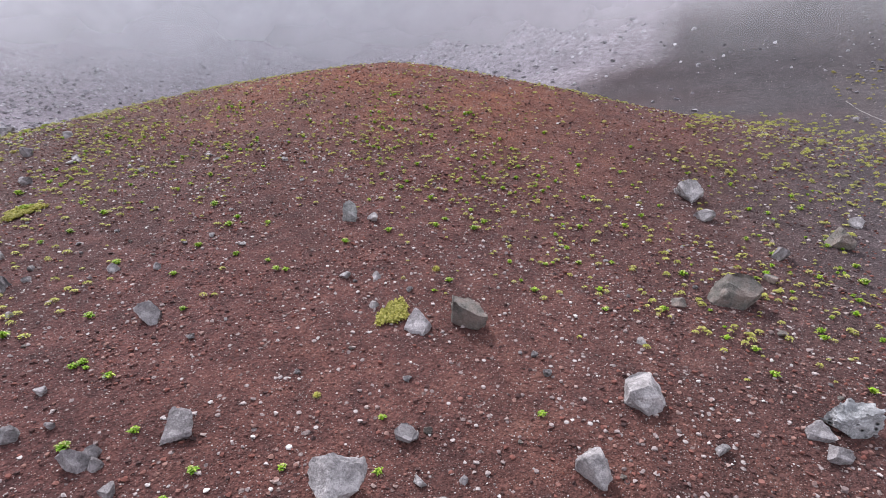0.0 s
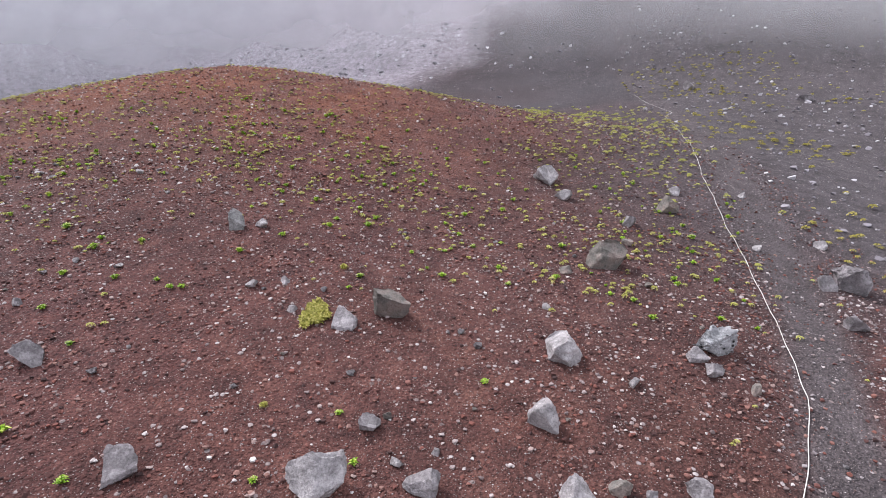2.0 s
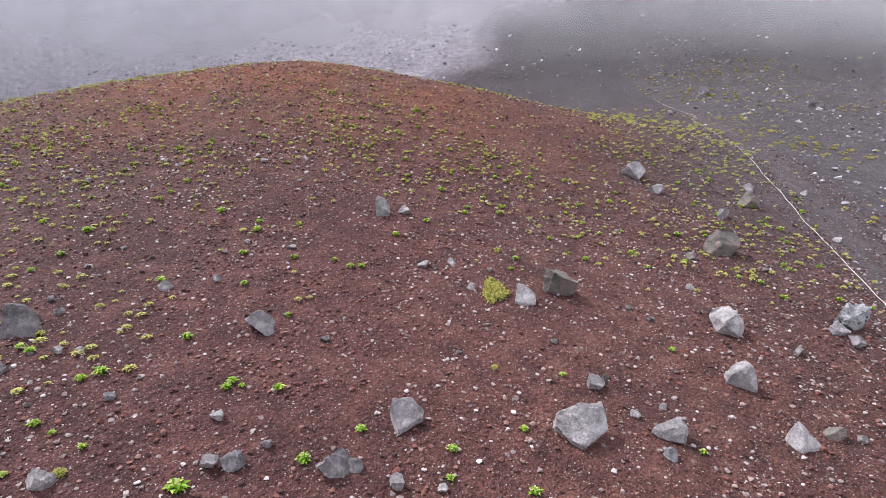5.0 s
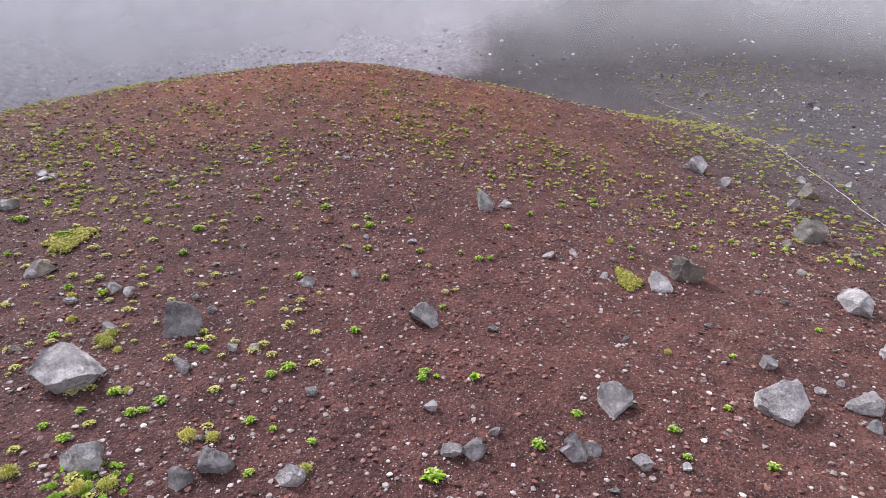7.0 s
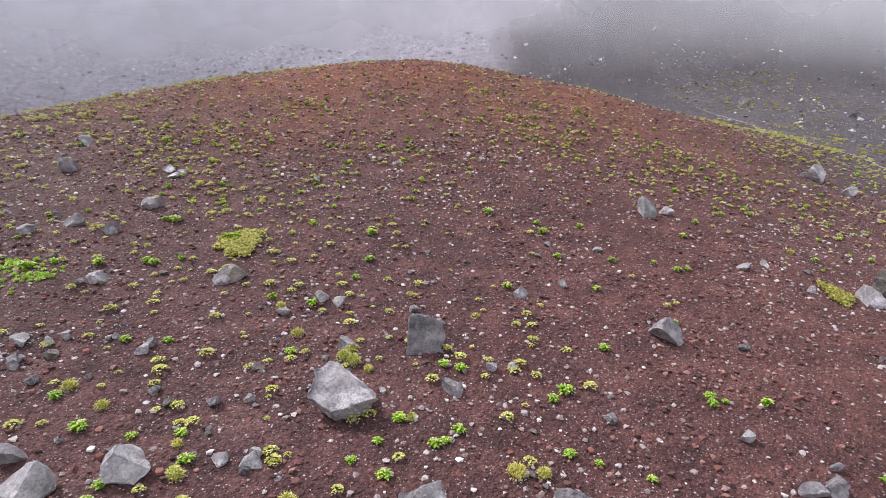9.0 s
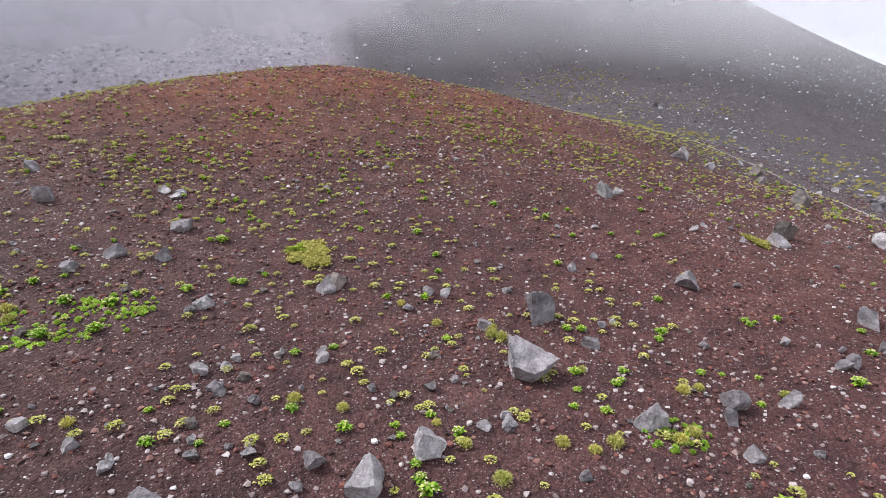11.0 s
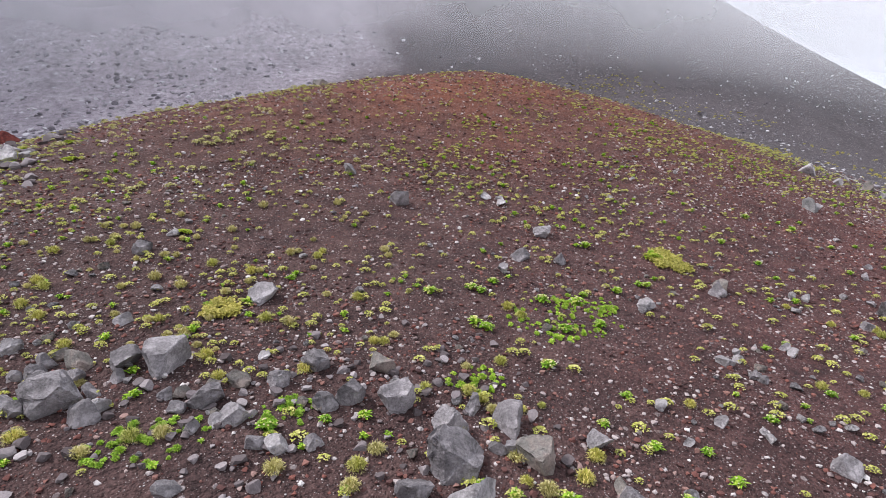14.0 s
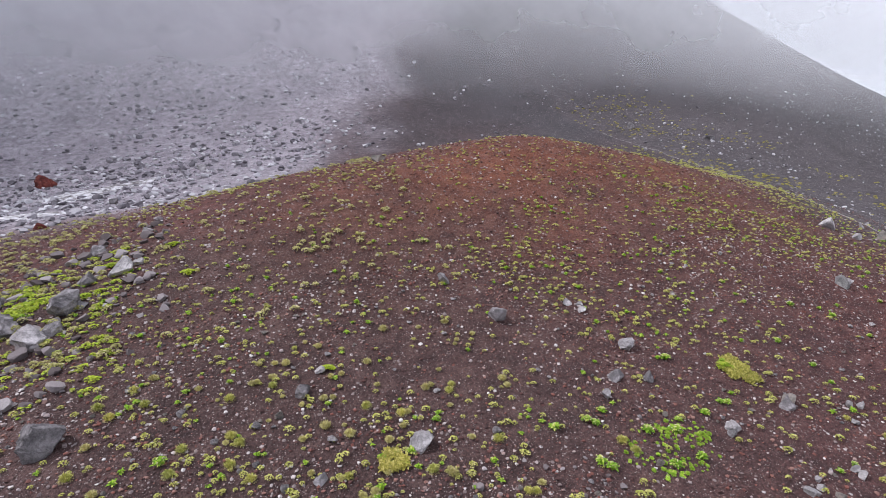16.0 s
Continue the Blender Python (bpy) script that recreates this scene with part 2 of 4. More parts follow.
CINDERS = make_pebbles("dark_cinders", ((0.0, (0.05, 0.029, 0.028)), (0.35, (0.115, 0.054, 0.048)), (0.65, (0.2, 0.078, 0.062)), (0.88, (0.27, 0.155, 0.13)), (1.0, (0.36, 0.29, 0.27))))
HEAP = make_pebbles("heap_rubble", ((0.0, (0.08, 0.062, 0.062)), (0.6, (0.19, 0.16, 0.162)), (1.0, (0.36, 0.32, 0.32))))
RUBBLE = make_pebbles("grey_rubble", ((0.0, (0.13, 0.115, 0.127)), (0.5, (0.31, 0.285, 0.305)), (1.0, (0.72, 0.69, 0.71))))
BRIGHT = make_leaf("fresh_leaves", ((0.0, (0.13, 0.27, 0.014)), (0.6, (0.26, 0.45, 0.03)), (0.85, (0.4, 0.55, 0.06)), (1.0, (0.62, 0.62, 0.2))))
YELLOW = make_leaf("yellowish_leaves", ((0.0, (0.27, 0.3, 0.045)), (0.5, (0.5, 0.49, 0.11)), (1.0, (0.74, 0.67, 0.28))))
MOSS = make_leaf("moss_leaves", ((0.0, (0.18, 0.27, 0.016)), (0.6, (0.38, 0.48, 0.025)), (1.0, (0.5, 0.56, 0.06))))
STRAW = make_leaf("straw_leaves", ((0.0, (0.3, 0.25, 0.11)), (1.0, (0.55, 0.47, 0.26))))
PALE = make_leaf("pale_leaves", ((0.0, (0.27, 0.27, 0.07)), (0.5, (0.46, 0.43, 0.16)), (1.0, (0.66, 0.6, 0.33))))
PETALS = make_leaf("cream_petals", ((0.0, (0.6, 0.58, 0.22)), (1.0, (0.8, 0.77, 0.5))))
OLIVE = make_leaf("olive_leaves", ((0.0, (0.19, 0.18, 0.03)), (0.6, (0.36, 0.34, 0.06)), (1.0, (0.52, 0.46, 0.15))))


# ---- the ground, one sheet to the horizon ----
def spread(lo, hi, fine, reach, growth=1.16):
    """Fine even steps from lo to hi, then ever wider ones out to the reach."""
    inner = list(np.arange(lo, hi + fine / 2, fine))
    up, down, s = [hi], [lo], fine
    while up[-1] < reach:
        s *= growth
        up.append(up[-1] + s)
        down.append(down[-1] - s)
    return np.array(down[:0:-1] + inner + up[1:])


def mesh_object(name, verts, faces, mat, smooth=True, parent=None):
    me = bpy.data.meshes.new(name)
    me.from_pydata(verts, [], faces)
    me.materials.append(mat)
    me.polygons.foreach_set("use_smooth", np.full(len(me.polygons), smooth))
    me.update()
    ob = new(name, me)
    ob.parent = parent
    return ob


def build_ground():
    xs, ys = spread(-36.0, 13.0, 0.15, 1500), spread(-3.0, 27.0, 0.15, 1500)
    gx, gy = np.meshgrid(xs, ys)
    gz = land(gx, gy)
    nx, ny = len(xs), len(ys)
    idx = np.arange(nx * ny).reshape(ny, nx)
    quads = np.stack([idx[:-1, :-1], idx[:-1, 1:], idx[1:, 1:], idx[1:, :-1]], -1).reshape(-1, 4)
    me = bpy.data.meshes.new("ground")
    me.vertices.add(nx * ny)
    me.vertices.foreach_set("co", np.stack([gx, gy, gz], -1).ravel())
    me.loops.add(quads.size)
    me.loops.foreach_set("vertex_index", quads.ravel())
    me.polygons.add(len(quads))
    me.polygons.foreach_set("loop_start", np.arange(len(quads)) * 4)
    me.polygons.foreach_set("loop_total", np.full(len(quads), 4))
    me.polygons.foreach_set("use_smooth", np.full(len(quads), True))
    rust, scree, right, trail, sand, dull = zones(gx, gy)
    one = np.ones_like(rust)
    for key, parts in (("zone", (rust, scree, trail, one)), ("zone_b", (right, sand, dull, one))):
        at = me.attributes.new(key, "FLOAT_COLOR", "POINT")
        at.data.foreach_set("color", np.stack(parts, -1).ravel())
    me.materials.append(GROUND)
    me.update()
    me.validate()
    return tagged(new("ground", me), "red-brown volcanic cinder ground with a rounded cone and grey scree", "ground", kind="structure")


build_ground()


# ---- curved translucent sheets standing in for cloud over the upper slopes ----
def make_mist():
    m, nt, bsdf = material("mist_sheet")
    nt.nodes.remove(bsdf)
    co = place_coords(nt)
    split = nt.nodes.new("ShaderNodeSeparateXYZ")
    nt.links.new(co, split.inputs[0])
    # haze put into the sheet's opacity: denser with height, thinner to the right
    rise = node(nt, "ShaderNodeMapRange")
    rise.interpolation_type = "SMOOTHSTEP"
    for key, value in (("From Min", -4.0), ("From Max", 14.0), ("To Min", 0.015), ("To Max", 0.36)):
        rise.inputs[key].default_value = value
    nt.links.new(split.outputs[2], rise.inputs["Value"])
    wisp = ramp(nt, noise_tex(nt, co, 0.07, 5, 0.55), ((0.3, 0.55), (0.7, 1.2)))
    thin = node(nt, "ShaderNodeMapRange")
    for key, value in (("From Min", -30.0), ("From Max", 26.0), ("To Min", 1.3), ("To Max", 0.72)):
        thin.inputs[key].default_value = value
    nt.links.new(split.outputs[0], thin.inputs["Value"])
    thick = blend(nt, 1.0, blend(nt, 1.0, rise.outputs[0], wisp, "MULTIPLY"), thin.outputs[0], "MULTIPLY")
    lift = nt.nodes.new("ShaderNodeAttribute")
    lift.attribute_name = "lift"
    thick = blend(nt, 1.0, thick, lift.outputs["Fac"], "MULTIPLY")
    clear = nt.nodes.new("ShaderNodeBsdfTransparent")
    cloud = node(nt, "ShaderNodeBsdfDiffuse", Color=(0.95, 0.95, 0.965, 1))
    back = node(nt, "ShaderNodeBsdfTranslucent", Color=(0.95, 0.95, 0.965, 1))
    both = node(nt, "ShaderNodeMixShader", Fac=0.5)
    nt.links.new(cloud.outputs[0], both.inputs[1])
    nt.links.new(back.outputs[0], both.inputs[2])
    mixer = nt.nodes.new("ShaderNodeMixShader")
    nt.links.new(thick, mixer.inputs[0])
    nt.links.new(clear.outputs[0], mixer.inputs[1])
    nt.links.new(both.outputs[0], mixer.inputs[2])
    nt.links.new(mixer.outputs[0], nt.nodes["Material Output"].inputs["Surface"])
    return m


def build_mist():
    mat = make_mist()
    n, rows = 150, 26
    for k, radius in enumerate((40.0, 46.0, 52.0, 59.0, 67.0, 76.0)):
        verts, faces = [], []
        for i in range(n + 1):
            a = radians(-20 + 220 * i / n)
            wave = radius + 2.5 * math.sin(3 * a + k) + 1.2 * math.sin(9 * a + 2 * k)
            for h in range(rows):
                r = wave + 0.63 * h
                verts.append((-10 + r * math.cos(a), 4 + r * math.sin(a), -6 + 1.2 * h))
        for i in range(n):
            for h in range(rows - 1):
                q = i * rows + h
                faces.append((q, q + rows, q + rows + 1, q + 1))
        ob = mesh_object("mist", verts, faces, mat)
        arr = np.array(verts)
        # sheet opacity fades near the ground, softening where it cuts the slope
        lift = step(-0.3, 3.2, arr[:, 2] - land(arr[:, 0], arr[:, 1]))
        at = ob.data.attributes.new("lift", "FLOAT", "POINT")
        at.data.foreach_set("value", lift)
        tagged(ob, "curved translucent sheet standing in for white mist over the upper mountain slope", "mist", kind="structure")


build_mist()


# ---- rocks ----
def ground_at(x, y):
    return float(land(np.array([x]), np.array([y]))[0])


def ball(level):
    bm = bmesh.new()
    bmesh.ops.create_icosphere(bm, subdivisions=level, radius=1.0)
    co = np.array([v.co[:] for v in bm.verts])
    faces = [tuple(v.index for v in f.verts) for f in bm.faces]
    bm.free()
    return co, faces


def lattice3(p, seed):
    """Smooth noise from -1 to 1 in space."""
    i = np.floor(p).astype(np.int64)
    f = p - i
    f = f * f * (3 - 2 * f)
    total = 0
    for dx in (0, 1):
        for dy in (0, 1):
            for dz in (0, 1):
                h = ((i[:, 0] + dx) * 374761393 + (i[:, 1] + dy) * 668265263 + (i[:, 2] + dz) * 362437 + seed * 974634777) & 0x7FFFFFFF
                h = ((h ^ (h >> 13)) * 1274126177) & 0x7FFFFFFF
                v = ((h ^ (h >> 16)) & 0xFFFF) / 32767.5 - 1
                w = np.abs(1 - dx - f[:, 0]) * np.abs(1 - dy - f[:, 1]) * np.abs(1 - dz - f[:, 2])
                total = total + v * w
    return total


BALLS = {k: ball(k) for k in (1, 2, 3, 4, 5)}


def broken(level, rng, cuts=9, rough=0.05, chips=0):
    """A stone split along several planes, its flat faces finely rough, with a few bites knocked out of its edges."""
    co, faces = BALLS[level]
    co = co.copy()
    spin = rng.uniform(0, 6.28)
    for k in range(cuts):
        h = 1 - 2 * (k + 0.5) / cuts
        az = spin + 2.39996 * k
        n = np.array([math.cos(az) * math.sqrt(1 - h * h), math.sin(az) * math.sqrt(1 - h * h), h]) + rng.normal(size=3) * 0.42
        n /= np.linalg.norm(n)
        over = np.maximum(co @ n - rng.uniform(0.3, 0.78), 0)
        co -= over[:, None] * n
    for _ in range(chips):
        n = rng.normal(size=3)
        n /= np.linalg.norm(n)
        reach = co @ n
        over = np.maximum(reach - reach.max() * rng.uniform(0.88, 0.985), 0)
        co -= over[:, None] * n
    seed = int(rng.integers(1 << 20))
    if level > 3:
        # stepped fracture: shallow ledges across the faces
        shelf = lattice3(co * 2.3 + 11, seed + 9)
        co = co * (1 - 0.07 * (shelf > 0.12) - 0.06 * (shelf < -0.3))[:, None]
    for k, (freq, amp) in enumerate(((1.7, 0.8), (4.3, 0.45), (9.5, 0.3), (21.0, 0.2))):
        w = 1 - 2 * np.abs(lattice3(co * freq + 31, seed + k))
        co = co * (1 + rough * amp * w)[:, None]
    co -= (co.max(0) + co.min(0)) / 2
    return co / (co.max(0) - co.min(0)), faces


WORDS = {"l": "pale grey angular lava", "g": "grey angular lava", "d": "dark grey broken lava", "b": "brownish grey weathered lava",
         "s": "upright grey lava slab", "w": "whitish pitted lava", "r": "rust red lava"}
rock_count = 0


def rock(x, y, wide, high, tone):
    """One boulder or stone of that width and height, sunk a little into the cinder."""
    global rock_count
    rock_count += 1
    rng = np.random.default_rng(100 + rock_count)
    level = 5 if wide > 0.5 else 4 if wide > 0.22 else 3
    co, faces = broken(level, rng, cuts=int(rng.integers(8, 13)), rough=0.055 if tone != "w" else 0.16, chips=16)
    deep = wide * rng.uniform(0.7, 0.92)
    tall = min(high, wide * 0.75) * 1.4
    size = np.array([wide * 1.03, deep * 1.05, tall])
    if tone == "s":
        size = np.array([wide * 0.85, wide * 0.8, high * 1.15])
        tall = high * 1.15
    verts = co * size
    turn, tip = rng.uniform(-0.5, 0.5), rng.uniform(-0.3, 0.3)
    verts = np.stack([verts[:, 0] * math.cos(tip) - verts[:, 2] * math.sin(tip), verts[:, 1], verts[:, 0] * math.sin(tip) + verts[:, 2] * math.cos(tip)], 1)
    ca, sa = math.cos(turn), math.sin(turn)
    verts = np.stack([verts[:, 0] * ca - verts[:, 1] * sa, verts[:, 0] * sa + verts[:, 1] * ca, verts[:, 2]], 1)
    big = wide > 0.38
    ob = mesh_object("boulder" if big else "rock", verts.tolist(), faces, STONES[tone], smooth=True)
    ob.data.set_sharp_from_angle(angle=radians(22))
    ob.location = (x, y + 0.12 * deep, ground_at(x, y + 0.12 * deep) + tall * 0.17)
    words = WORDS[tone] + (" boulder half sunk in red cinder" if big else " rock lying on the cinder ground")
    return tagged(ob, words, "boulder" if big else "rock", group="scattered rocks")


rock(-6.77, 10.13, 0.45, 0.51, "s")
rock(-6.33, 10.31, 0.27, 0.18, "l")
rock(-3.27, 8.11, 0.61, 0.51, "b")
rock(-3.92, 7.70, 0.43, 0.43, "g")
rock(-0.44, 14.74, 0.66, 0.49, "l")
rock(-0.06, 13.79, 0.44, 0.26, "l")
rock(2.51, 14.24, 0.57, 0.54, "b")
rock(2.99, 15.42, 0.35, 0.21, "g")
rock(0.53, 10.76, 0.79, 0.55, "b")
rock(1.13, 11.94, 0.28, 0.16, "b")
rock(1.37, 12.93, 0.37, 0.27, "g")
rock(1.85, 8.39, 0.64, 0.55, "w")
rock(1.48, 8.11, 0.31, 0.22, "g")
rock(1.66, 7.82, 0.33, 0.17, "g")
rock(-0.55, 7.62, 0.53, 0.45, "l")
rock(-0.86, 6.22, 0.48, 0.42, "l")
rock(0.42, 7.26, 0.20, 0.15, "l")
rock(-3.38, 4.76, 0.63, 0.54, "l")
rock(-2.25, 4.99, 0.41, 0.30, "g")
rock(-3.03, 5.76, 0.26, 0.19, "g")
rock(-5.50, 4.56, 0.42, 0.35, "d")
rock(-6.16, 3.78, 0.35, 0.35, "d")
rock(-7.88, 6.11, 0.43, 0.34, "g")
rock(-2.60, 5.30, 0.15, 0.10, "l")
rock(-2.18, 5.55, 0.10, 0.13, "g")
rock(5.61, 11.69, 0.77, 0.68, "d")
rock(5.10, 11.58, 0.43, 0.43, "g")
rock(4.78, 9.93, 0.41, 0.41, "d")
rock(5.95, 13.73, 0.32, 0.19, "l")
rock(2.14, 7.54, 0.20, 0.15, "b")
rock(-0.31, 10.21, 0.24, 0.14, "b")
rock(-0.73, 8.98, 0.16, 0.09, "l")
rock(-5.70, 8.38, 0.21, 0.13, "l")
rock(-4.80, 7.89, 0.16, 0.11, "l")
rock(5.75, 32.11, 0.30, 0.30, "g")
rock(9.67, 38.27, 0.73, 0.51, "g")
rock(15.12, 34.82, 0.76, 0.46, "g")
rock(4.26, 13.08, 0.19, 0.13, "l")
rock(5.06, 16.32, 0.20, 0.15, "l")
rock(-2.34, 4.65, 0.20, 0.24, "w")
rock(-0.59, 5.12, 0.37, 0.30, "l")
rock(-0.12, 5.31, 0.25, 0.18, "b")
rock(0.75, 5.44, 0.31, 0.26, "g")
rock(0.22, 5.29, 0.15, 0.14, "g")
rock(-7.22, 3.67, 0.27, 0.22, "g")
rock(-7.45, 3.63, 0.21, 0.19, "d")
rock(-6.12, 3.98, 0.19, 0.18, "d")
rock(-6.97, 4.02, 0.13, 0.25, "d")
rock(-7.69, 4.34, 0.16, 0.11, "l")
rock(-5.93, 3.87, 0.19, 0.19, "d")
rock(-5.19, 8.60, 0.17, 0.12, "g")
rock(-9.04, 7.24, 0.16, 0.12, "g")
rock(-11.07, 5.58, 0.56, 0.46, "d")
rock(-11.87, 4.33, 0.68, 0.63, "g")
rock(-10.74, 4.74, 0.23, 0.23, "d")
rock(-11.00, 3.17, 0.37, 0.27, "l")
rock(-9.73, 3.25, 0.34, 0.36, "d")
rock(-9.00, 3.18, 0.32, 0.23, "l")
rock(-5.45, 3.66, 0.23, 0.16, "g")
rock(-13.94, 6.70, 0.33, 0.24, "d")
rock(-9.72, 6.87, 0.22, 0.16, "g")
rock(-10.28, 5.19, 0.13, 0.09, "l")
rock(-12.50, 6.40, 0.19, 0.15, "l")
rock(-4.97, 3.74, 0.11, 0.12, "l")
rock(-14.16, 2.99, 0.39, 0.48, "l")
rock(-13.51, 3.31, 0.36, 0.36, "l")
rock(-12.53, 3.64, 0.12, 0.13, "l")
rock(-12.82, 3.54, 0.15, 0.09, "g")
rock(-14.54, 3.41, 0.22, 0.19, "g")
rock(-14.26, 5.21, 0.15, 0.13, "g")
rock(-12.00, 5.40, 0.20, 0.15, "g")
rock(-11.50, 4.68, 0.08, 0.08, "l")
rock(-10.03, 5.27, 0.12, 0.11, "l")
rock(-12.92, 4.93, 0.17, 0.11, "b")
rock(-15.21, 5.23, 0.12, 0.11, "l")
rock(-14.70, 5.33, 0.10, 0.10, "l")
rock(-12.83, 4.37, 0.11, 0.11, "g")
rock(-9.99, 3.05, 0.22, 0.18, "d")
rock(-10.25, 2.51, 0.20, 0.26, "g")
rock(-14.26, 5.07, 0.16, 0.12, "l")
rock(-15.33, 5.09, 0.14, 0.12, "l")
rock(-12.52, 3.52, 0.18, 0.11, "l")
rock(-16.44, 10.66, 0.24, 0.13, "l")
rock(-17.46, 7.85, 0.24, 0.16, "g")
rock(-15.45, 4.72, 0.16, 0.12, "d")
rock(-17.17, 4.56, 0.16, 0.12, "l")
rock(-16.95, 8.20, 0.33, 0.20, "d")
rock(-18.42, 10.42, 0.40, 0.31, "d")
rock(-16.29, 3.89, 0.11, 0.10, "l")
rock(-17.30, 4.00, 0.12, 0.12, "l")
rock(-20.79, 6.09, 0.32, 0.24, "d")
rock(-20.57, 5.45, 0.35, 0.44, "d")
rock(-20.84, 5.43, 0.28, 0.28, "d")
rock(-20.13, 5.28, 0.41, 0.37, "d")
rock(-20.11, 5.88, 0.28, 0.21, "b")
rock(-19.84, 4.26, 0.58, 0.75, "d")
rock(-19.95, 3.77, 0.46, 0.46, "l")
rock(-19.33, 5.07, 0.31, 0.18, "d")
rock(-19.11, 4.63, 0.40, 0.29, "d")
rock(-19.08, 4.14, 0.38, 0.32, "b")
rock(-18.31, 4.20, 0.29, 0.25, "g")
rock(-18.48, 3.47, 0.29, 0.21, "d")
rock(-18.45, 3.67, 0.22, 0.15, "b")
rock(-19.35, 4.41, 0.19, 0.16, "d")
rock(-23.25, 1.23, 0.15, 0.14, "g")
rock(-21.75, 2.78, 0.61, 0.81, "d")
rock(-21.24, 7.76, 0.36, 0.31, "g")
rock(-14.76, 3.17, 0.12, 0.21, "g")
rock(-16.24, 8.07, 0.25, 0.25, "d")
rock(-16.04, 8.98, 0.38, 0.21, "g")
rock(-15.63, 6.55, 0.30, 0.16, "l")
rock(-13.79, 6.77, 0.30, 0.23, "b")
rock(-16.66, 4.16, 0.16, 0.12, "g")
rock(-16.32, 3.80, 0.13, 0.11, "l")
rock(-12.24, 6.35, 0.18, 0.15, "l")
rock(-17.82, 3.45, 0.15, 0.10, "d")
rock(-15.40, 4.64, 0.14, 0.13, "d")
rock(-22.35, 6.46, 0.49, 0.47, "g")
rock(-22.76, 6.62, 0.33, 0.23, "d")
rock(-23.22, 6.73, 0.29, 0.24, "b")
rock(-23.35, 6.11, 0.51, 0.47, "g")
rock(-23.04, 5.82, 0.30, 0.30, "d")
rock(-22.95, 5.93, 0.24, 0.22, "l")
rock(-23.56, 6.48, 0.25, 0.23, "d")
rock(-23.62, 6.67, 0.24, 0.21, "d")
rock(-23.25, 6.46, 0.26, 0.18, "d")
rock(-23.79, 6.16, 0.31, 0.29, "g")
rock(-24.38, 6.48, 0.37, 0.25, "b")
rock(-24.24, 6.84, 0.22, 0.24, "g")
rock(-21.73, 5.45, 0.31, 0.33, "g")
rock(-21.65, 5.97, 0.25, 0.28, "b")
rock(-21.99, 5.80, 0.36, 0.24, "d")
rock(-22.21, 5.96, 0.18, 0.16, "b")
rock(-22.36, 5.97, 0.16, 0.16, "d")
rock(-22.25, 5.77, 0.19, 0.12, "d")
rock(-21.26, 5.91, 0.26, 0.26, "d")
rock(-21.58, 5.06, 0.20, 0.19, "d")
rock(-21.39, 4.96, 0.22, 0.16, "l")
rock(-19.70, 4.82, 0.39, 0.29, "g")
rock(-18.98, 12.03, 0.31, 0.22, "g")
rock(-18.08, 20.12, 0.50, 0.24, "b")
rock(-16.15, 10.52, 0.20, 0.11, "l")
rock(-22.80, 9.45, 0.31, 0.19, "d")
rock(-22.40, 9.95, 0.20, 0.11, "l")
rock(-23.95, 7.26, 0.23, 0.18, "g")
rock(-24.20, 7.09, 0.21, 0.18, "d")
rock(-23.54, 6.87, 0.21, 0.18, "d")
rock(-24.08, 6.50, 0.21, 0.19, "g")
rock(-23.66, 6.10, 0.20, 0.17, "d")
rock(-23.04, 6.26, 0.18, 0.15, "d")
rock(-22.83, 6.41, 0.17, 0.14, "d")
rock(-23.41, 6.99, 0.19, 0.14, "b")
rock(-23.78, 6.70, 0.17, 0.14, "d")
rock(-22.10, 5.39, 0.16, 0.12, "d")
rock(-21.89, 5.43, 0.17, 0.14, "g")
rock(-21.06, 4.92, 0.19, 0.17, "d")
rock(-21.06, 5.52, 0.14, 0.12, "b")
rock(-21.35, 6.45, 0.13, 0.09, "l")
rock(-22.29, 4.65, 0.21, 0.23, "g")
rock(-20.76, 4.05, 0.17, 0.16, "d")
rock(-20.36, 4.05, 0.29, 0.19, "d")
rock(-15.40, 2.40, 0.62, 0.52, "g")
rock(-15.93, 3.20, 0.31, 0.23, "g")
rock(-19.23, 4.35, 0.18, 0.17, "g")
rock(-27.15, 14.54, 0.71, 0.68, "d")
rock(-26.11, 15.85, 0.59, 0.44, "l")
rock(-26.74, 9.68, 0.62, 0.62, "d")
rock(-26.91, 15.78, 0.47, 0.38, "d")
rock(-28.40, 14.41, 0.79, 0.51, "d")
rock(-27.68, 13.38, 0.66, 0.43, "g")
rock(-33.13, 42.36, 1.15, 0.8, "r")
rock(-29.99, 25.94, 0.45, 0.24, "r")
rock(-26.93, 18.11, 0.42, 0.28, "d")
rock(-27.25, 13.68, 0.40, 0.31, "d")
rock(-29.12, 16.34, 0.68, 0.50, "d")
rock(-26.84, 14.58, 0.30, 0.24, "g")
rock(-25.77, 16.11, 0.26, 0.18, "l")
rock(-15.61, 5.04, 0.23, 0.14, "l")
rock(-22.90, 7.60, 0.22, 0.12, "g")
rock(-16.23, 10.32, 0.22, 0.12, "l")
rock(-23.96, 41.21, 0.55, 0.39, "l")
rock(-25.74, 18.64, 0.26, 0.20, "l")
rock(-28.44, 34.12, 0.46, 0.33, "d")


